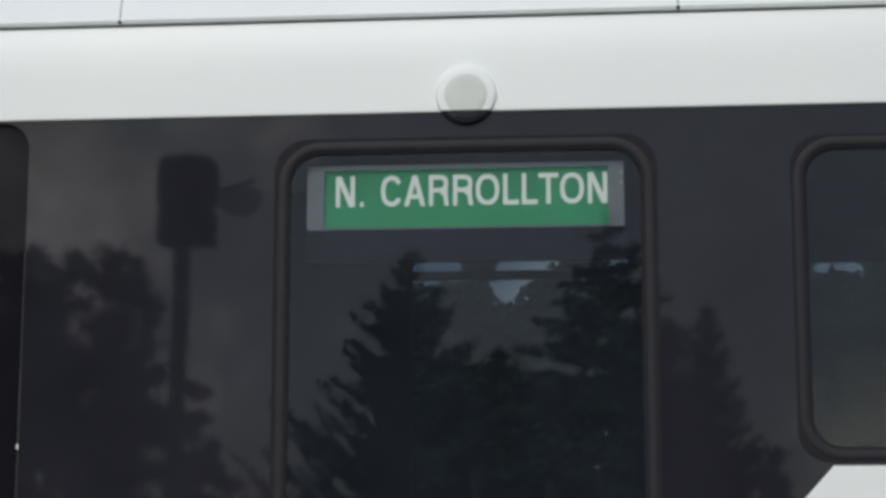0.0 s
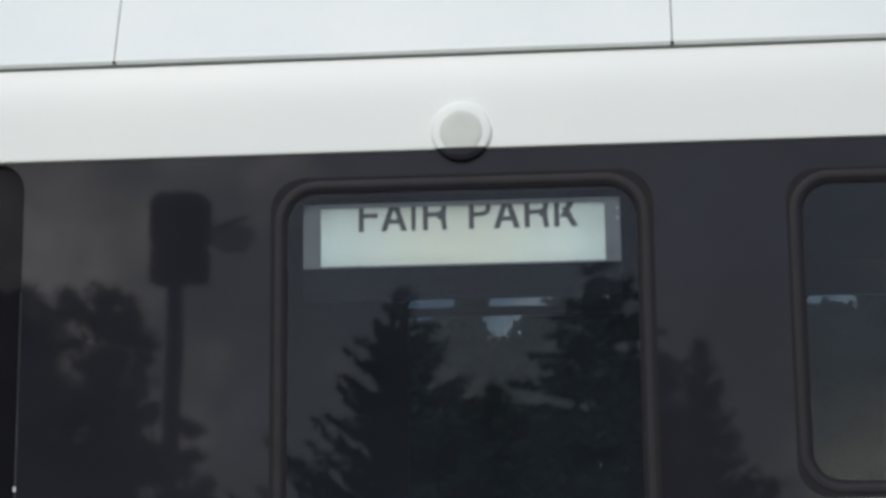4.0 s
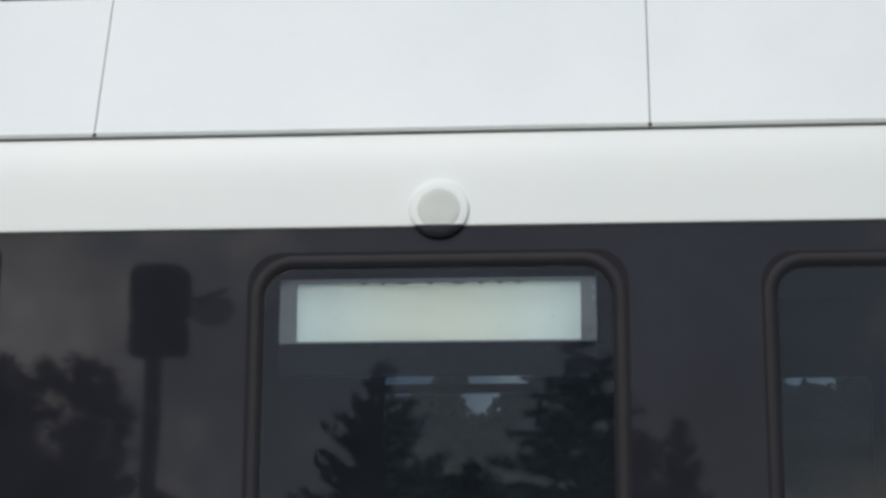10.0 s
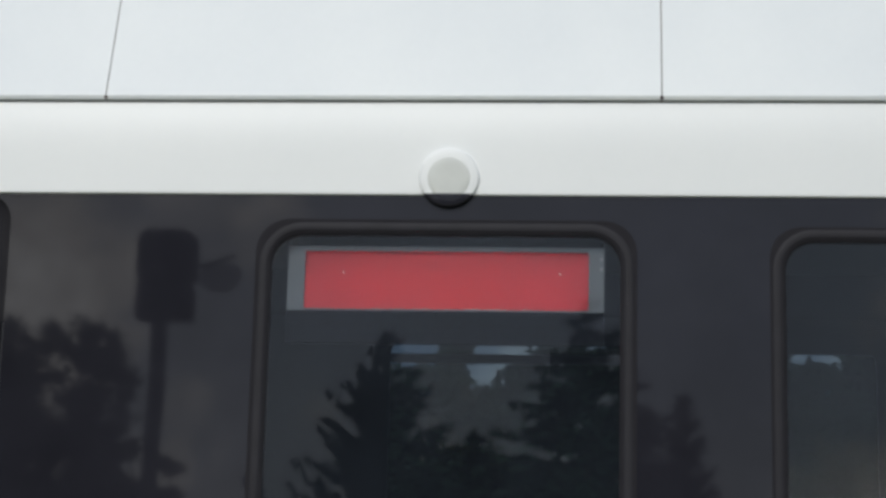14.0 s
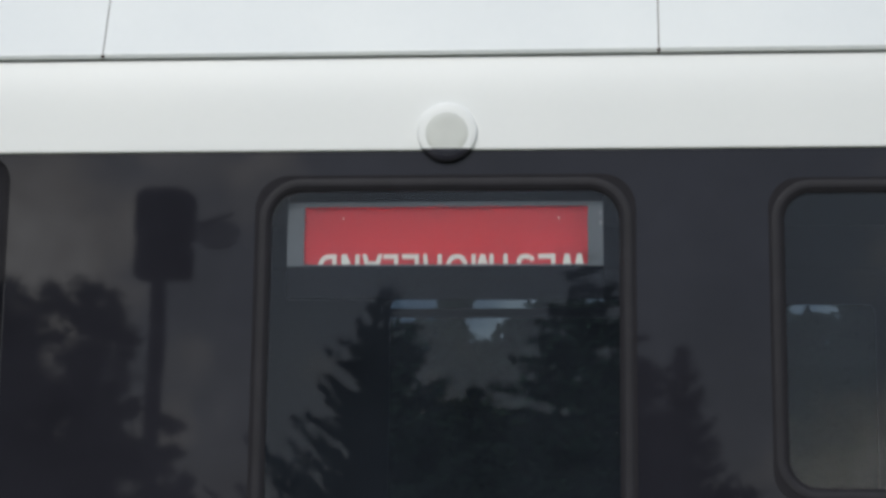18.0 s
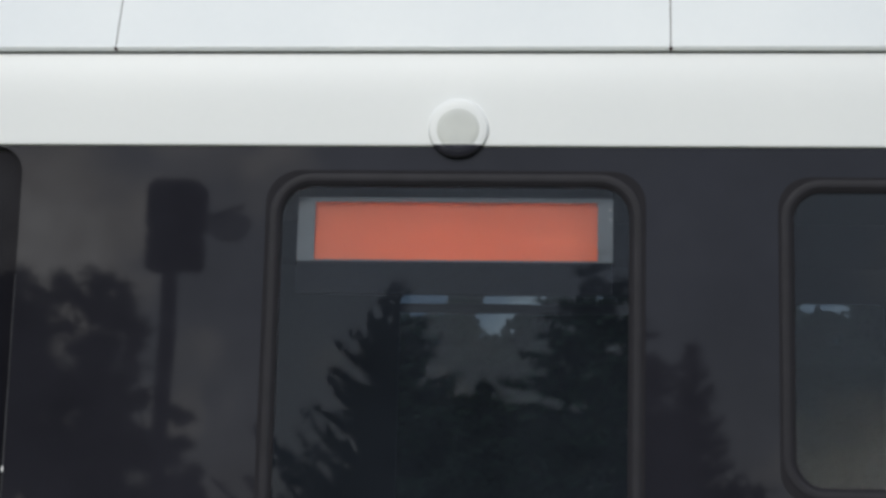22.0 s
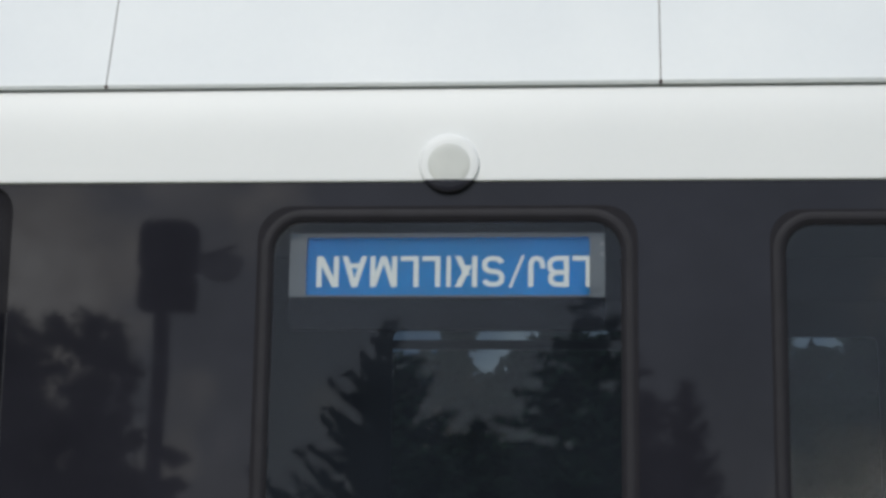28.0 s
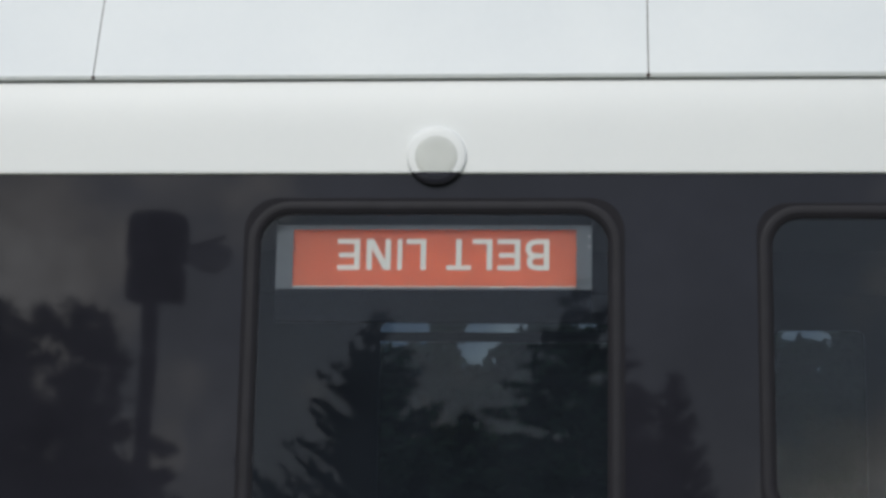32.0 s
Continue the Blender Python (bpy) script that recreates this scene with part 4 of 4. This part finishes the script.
# behind the camera, mirrored in the band and the windows
spruce(-3.02, -25.0, 6.80, 0.71, 3, "dark green spruce with rising boughs", rise=0.60, gap=0.42, count=13, thick=1.25)
spruce(0.32, -25.4, 7.45, 0.60, 8, "tall dark green spruce with level boughs", rise=0.12, gap=0.42, count=11, thick=1.3)
spruce(2.16, -30.0, 6.50, 0.30, 5, "narrow dark green spruce", rise=0.6)
spruce(1.38, -30.0, 6.30, 0.36, 6, "narrow dark green spruce", rise=0.5)
spruce(-1.67, -28.0, 5.55, 0.48, 7, "small dark green spruce", rise=0.6)
spruce(-0.75, -29.0, 5.25, 0.56, 9, "small dark green spruce", rise=0.5)
broadleaf(-2.2, -27.5, 5.30, 0.95, 21, "green broadleaf tree between the spruces", low=0.05, leaves=20000, size=0.09, fill=70, loose=1.5)
broadleaf(-0.85, -28.2, 5.15, 0.85, 31, "green broadleaf tree between the spruces", low=0.05, leaves=18000, size=0.09, fill=60, loose=1.5)
broadleaf(-10.6, -30.0, 7.85, 1.35, 22, "tall leafy green tree beyond the post", leaves=22000, size=0.075, fill=80, loose=1.6)
broadleaf(-9.35, -31.0, 7.95, 0.75, 23, "leafy green tree beyond the post", leaves=14000, size=0.075, fill=60, loose=1.6)
broadleaf(-12.6, -31.0, 7.9, 2.0, 24, "broad leafy green tree beyond the post", leaves=26000, size=0.075, fill=110, loose=1.6)
broadleaf(3.0, -31.5, 4.2, 0.9, 25, "low leafy green tree by the narrow spruce", low=0.05, leaves=6000)
broadleaf(5.4, -33.0, 3.0, 2.2, 26, "low leafy green tree", low=0.05)
broadleaf(-10.9, -32.5, 5.3, 2.3, 28, "low leafy green tree behind the post", low=0.02, leaves=9000)
broadleaf(-8.75, -33.0, 6.0, 0.9, 29, "leafy green tree behind the post", low=0.02, leaves=7000)
broadleaf(-8.0, -33.0, 4.1, 0.8, 30, "low green bush behind the post", low=0.02, leaves=5000)
broadleaf(-6.6, -33.0, 3.25, 1.6, 27, "low green bush behind the post", low=0.02, leaves=6000)

# signal on a post, mirrored beside the window
post = thing("signal_post", "dark signal head on a slim dark post", "signal", (-3.715, -12.0, 0))
part("pole", rod((-0.065, 0, -0.03), (-0.004, 0, 4.70), 0.078, 0.078, 20), POST, post)
part("head", box(-0.245, 0.300, -0.16, 0.16, 4.66, 5.02, 0.05, 3), POST, post, "dark signal head")
part("hood", box(-0.278, 0.328, -0.18, 0.18, 4.985, 5.575, 0.165, 5), POST, post, "dark rounded hood of the signal head")
part("dish_arm", rod((0.30, 0, 5.06), (0.50, 0, 5.10), 0.03, 0.03, 10), DISC, post)
part("dish", rod((0.555, 0.0, 5.07), (0.555, 0.05, 5.11), 0.18, 0.215, 28), DISC, post, "round grey dish tilted to the sky")
part("dish_rim", rod((0.36, 0.10, 5.20), (0.69, 0.06, 5.30), 0.022, 0.016, 10), POST, post, "dark edge of the dish")

# beyond the car
broadleaf(-8.6, 22.5, 15.0, 2.8, 40, "tall yellow-green spring tree beyond the car", SPRING, low=0.58, leaves=9000, size=0.19, group="trees beyond the car")
broadleaf(-6.3, 21.0, 14.6, 2.7, 41, "tall yellow-green spring tree beyond the car", SPRING, low=0.58, leaves=9000, size=0.19, group="trees beyond the car")
broadleaf(-6.2, 25.0, 16.0, 2.0, 42, "tall yellow-green spring tree beyond the car", SPRING, low=0.58, leaves=9000, size=0.19, group="trees beyond the car")
broadleaf(1.75, 21.0, 14.2, 2.2, 43, "tall yellow-green spring tree beyond the car", SPRING, low=0.58, leaves=9000, size=0.19, group="trees beyond the car")
broadleaf(4.4, 22.0, 14.8, 2.4, 44, "tall yellow-green spring tree beyond the car", SPRING, low=0.58, leaves=9000, size=0.19, group="trees beyond the car")
broadleaf(-7.2, 23.0, 14.9, 2.6, 90, "tall yellow-green spring tree beyond the car", SPRING, low=0.58, leaves=9000, size=0.19, fill=40, group="trees beyond the car")
broadleaf(2.9, 23.0, 14.6, 2.4, 91, "tall yellow-green spring tree beyond the car", SPRING, low=0.58, leaves=9000, size=0.19, fill=40, group="trees beyond the car")
broadleaf(0.9, 23.5, 14.2, 1.4, 92, "tall yellow-green spring tree beyond the car", SPRING, low=0.58, leaves=8000, size=0.19, fill=40, group="trees beyond the car")
for k, (xx, yy, hh, ss) in enumerate(((-5.0, 19.5, 5.9, 1.6), (-3.6, 19.8, 5.6, 0.9), (-2.3, 19.5, 5.46, 0.65), (-1.78, 20.2, 5.42, 0.52), (-1.45, 19.7, 5.95, 0.15), (-1.05, 20.2, 5.24, 0.60), (-0.45, 19.5, 5.60, 0.30), (-0.06, 19.8, 5.84, 0.34),
                                      (0.34, 19.6, 5.72, 0.55), (0.98, 19.7, 6.0, 0.5), (1.9, 19.0, 5.68, 1.0), (2.40, 18.4, 5.46, 0.5), (3.22, 18.6, 5.40, 0.2), (3.5, 19.2, 5.36, 0.8), (3.98, 18.6, 5.7, 0.3), (4.6, 18.0, 5.5, 1.3), (6.2, 18.6, 5.6, 1.6),
                                      (-3.0, 22.0, 5.3, 1.2), (-1.9, 21.8, 5.3, 1.1), (-0.5, 22.0, 5.3, 1.1), (0.8, 21.8, 5.3, 1.1), (2.2, 22.0, 5.3, 1.1), (3.6, 21.8, 5.3, 1.2), (5.0, 22.0, 5.4, 1.2))):
    broadleaf(xx, yy, hh, ss, 45 + k, "dense dark green tree beyond the car", DEEP, low=0.02, leaves=12000, size=0.10, fill=60, group="trees beyond the car")
broadleaf(-0.88, 20.9, 5.64, 0.40, 94, "slender sparse green tree beyond the car", DEEP, low=0.55, leaves=1300, size=0.06, loose=1.7, group="trees beyond the car")
for k, xx in enumerate((-11.4, -9.9, -8.4)):
    broadleaf(xx, 18.0 + 0.6 * (k % 2), 5.22, 1.5, 70 + k, "white-blossomed tree beyond the car", DEEP, low=0.1, leaves=30000, size=0.052, blossom=0.30, fill=110, group="trees beyond the car")
for k, xx in enumerate((-9.6, -8.2, -6.9, -5.6)):
    broadleaf(xx, 14.0 + 0.4 * (k % 2), 4.2, 1.3, 60 + k, "green bush beyond the car", LEAF, low=0.02, leaves=26000, size=0.06, fill=120, group="bushes beyond the car")


# ---------------------------------------------------------------- movement
FOLD = 0.04


def strip_pose(u):
    """Place of a strip whose middle is at height u on the curtain: upright behind the window, folding back into the case above and below."""
    if ZL <= u <= ZU:
        return pose(0, FLAT_Y, u)
    end = ZL if u < ZL else ZU
    a = min(abs(u - end) / FOLD, 2.4)
    back = 0.052 * math.sin(min(a, math.pi / 2))
    return pose(0, FLAT_Y + back, end, math.degrees(a) * (1 if u < ZL else -1))


# the drive runs a little unevenly: seconds ahead of an even run
PACE_T = [0.0, 1.5, 5.3, 9.1, 10.0, 11.1, 16.8, 18.8, 20.7, 24.6, 28.4, 30.8, 32.0]
PACE = [-0.02, -0.02, -0.01, 0.024, 0.026, 0.044, 0.036, -0.01, 0.0, 0.0, -0.02, -0.035, -0.055]


def motions():
    turn = 2.4 * FOLD
    for ob, k, above in STRIPS:
        zero = MID - SPEED * (SEAM + BEAT * k) + above           # height at the start, were the curtain straight
        enter, leave = (ZL - turn - zero) / SPEED, (ZU + turn - zero) / SPEED
        stops = {0, 960}
        first, last = math.floor(enter * FPS) - 1, math.ceil(leave * FPS) + 1
        for f in range(first, last + 1):
            stops.add(min(max(f, 0), 960))
        walk(ob, [(f / FPS, strip_pose(zero + SPEED * (f / FPS + float(np.interp(f / FPS, PACE_T, PACE))))) for f in sorted(stops)])


motions()
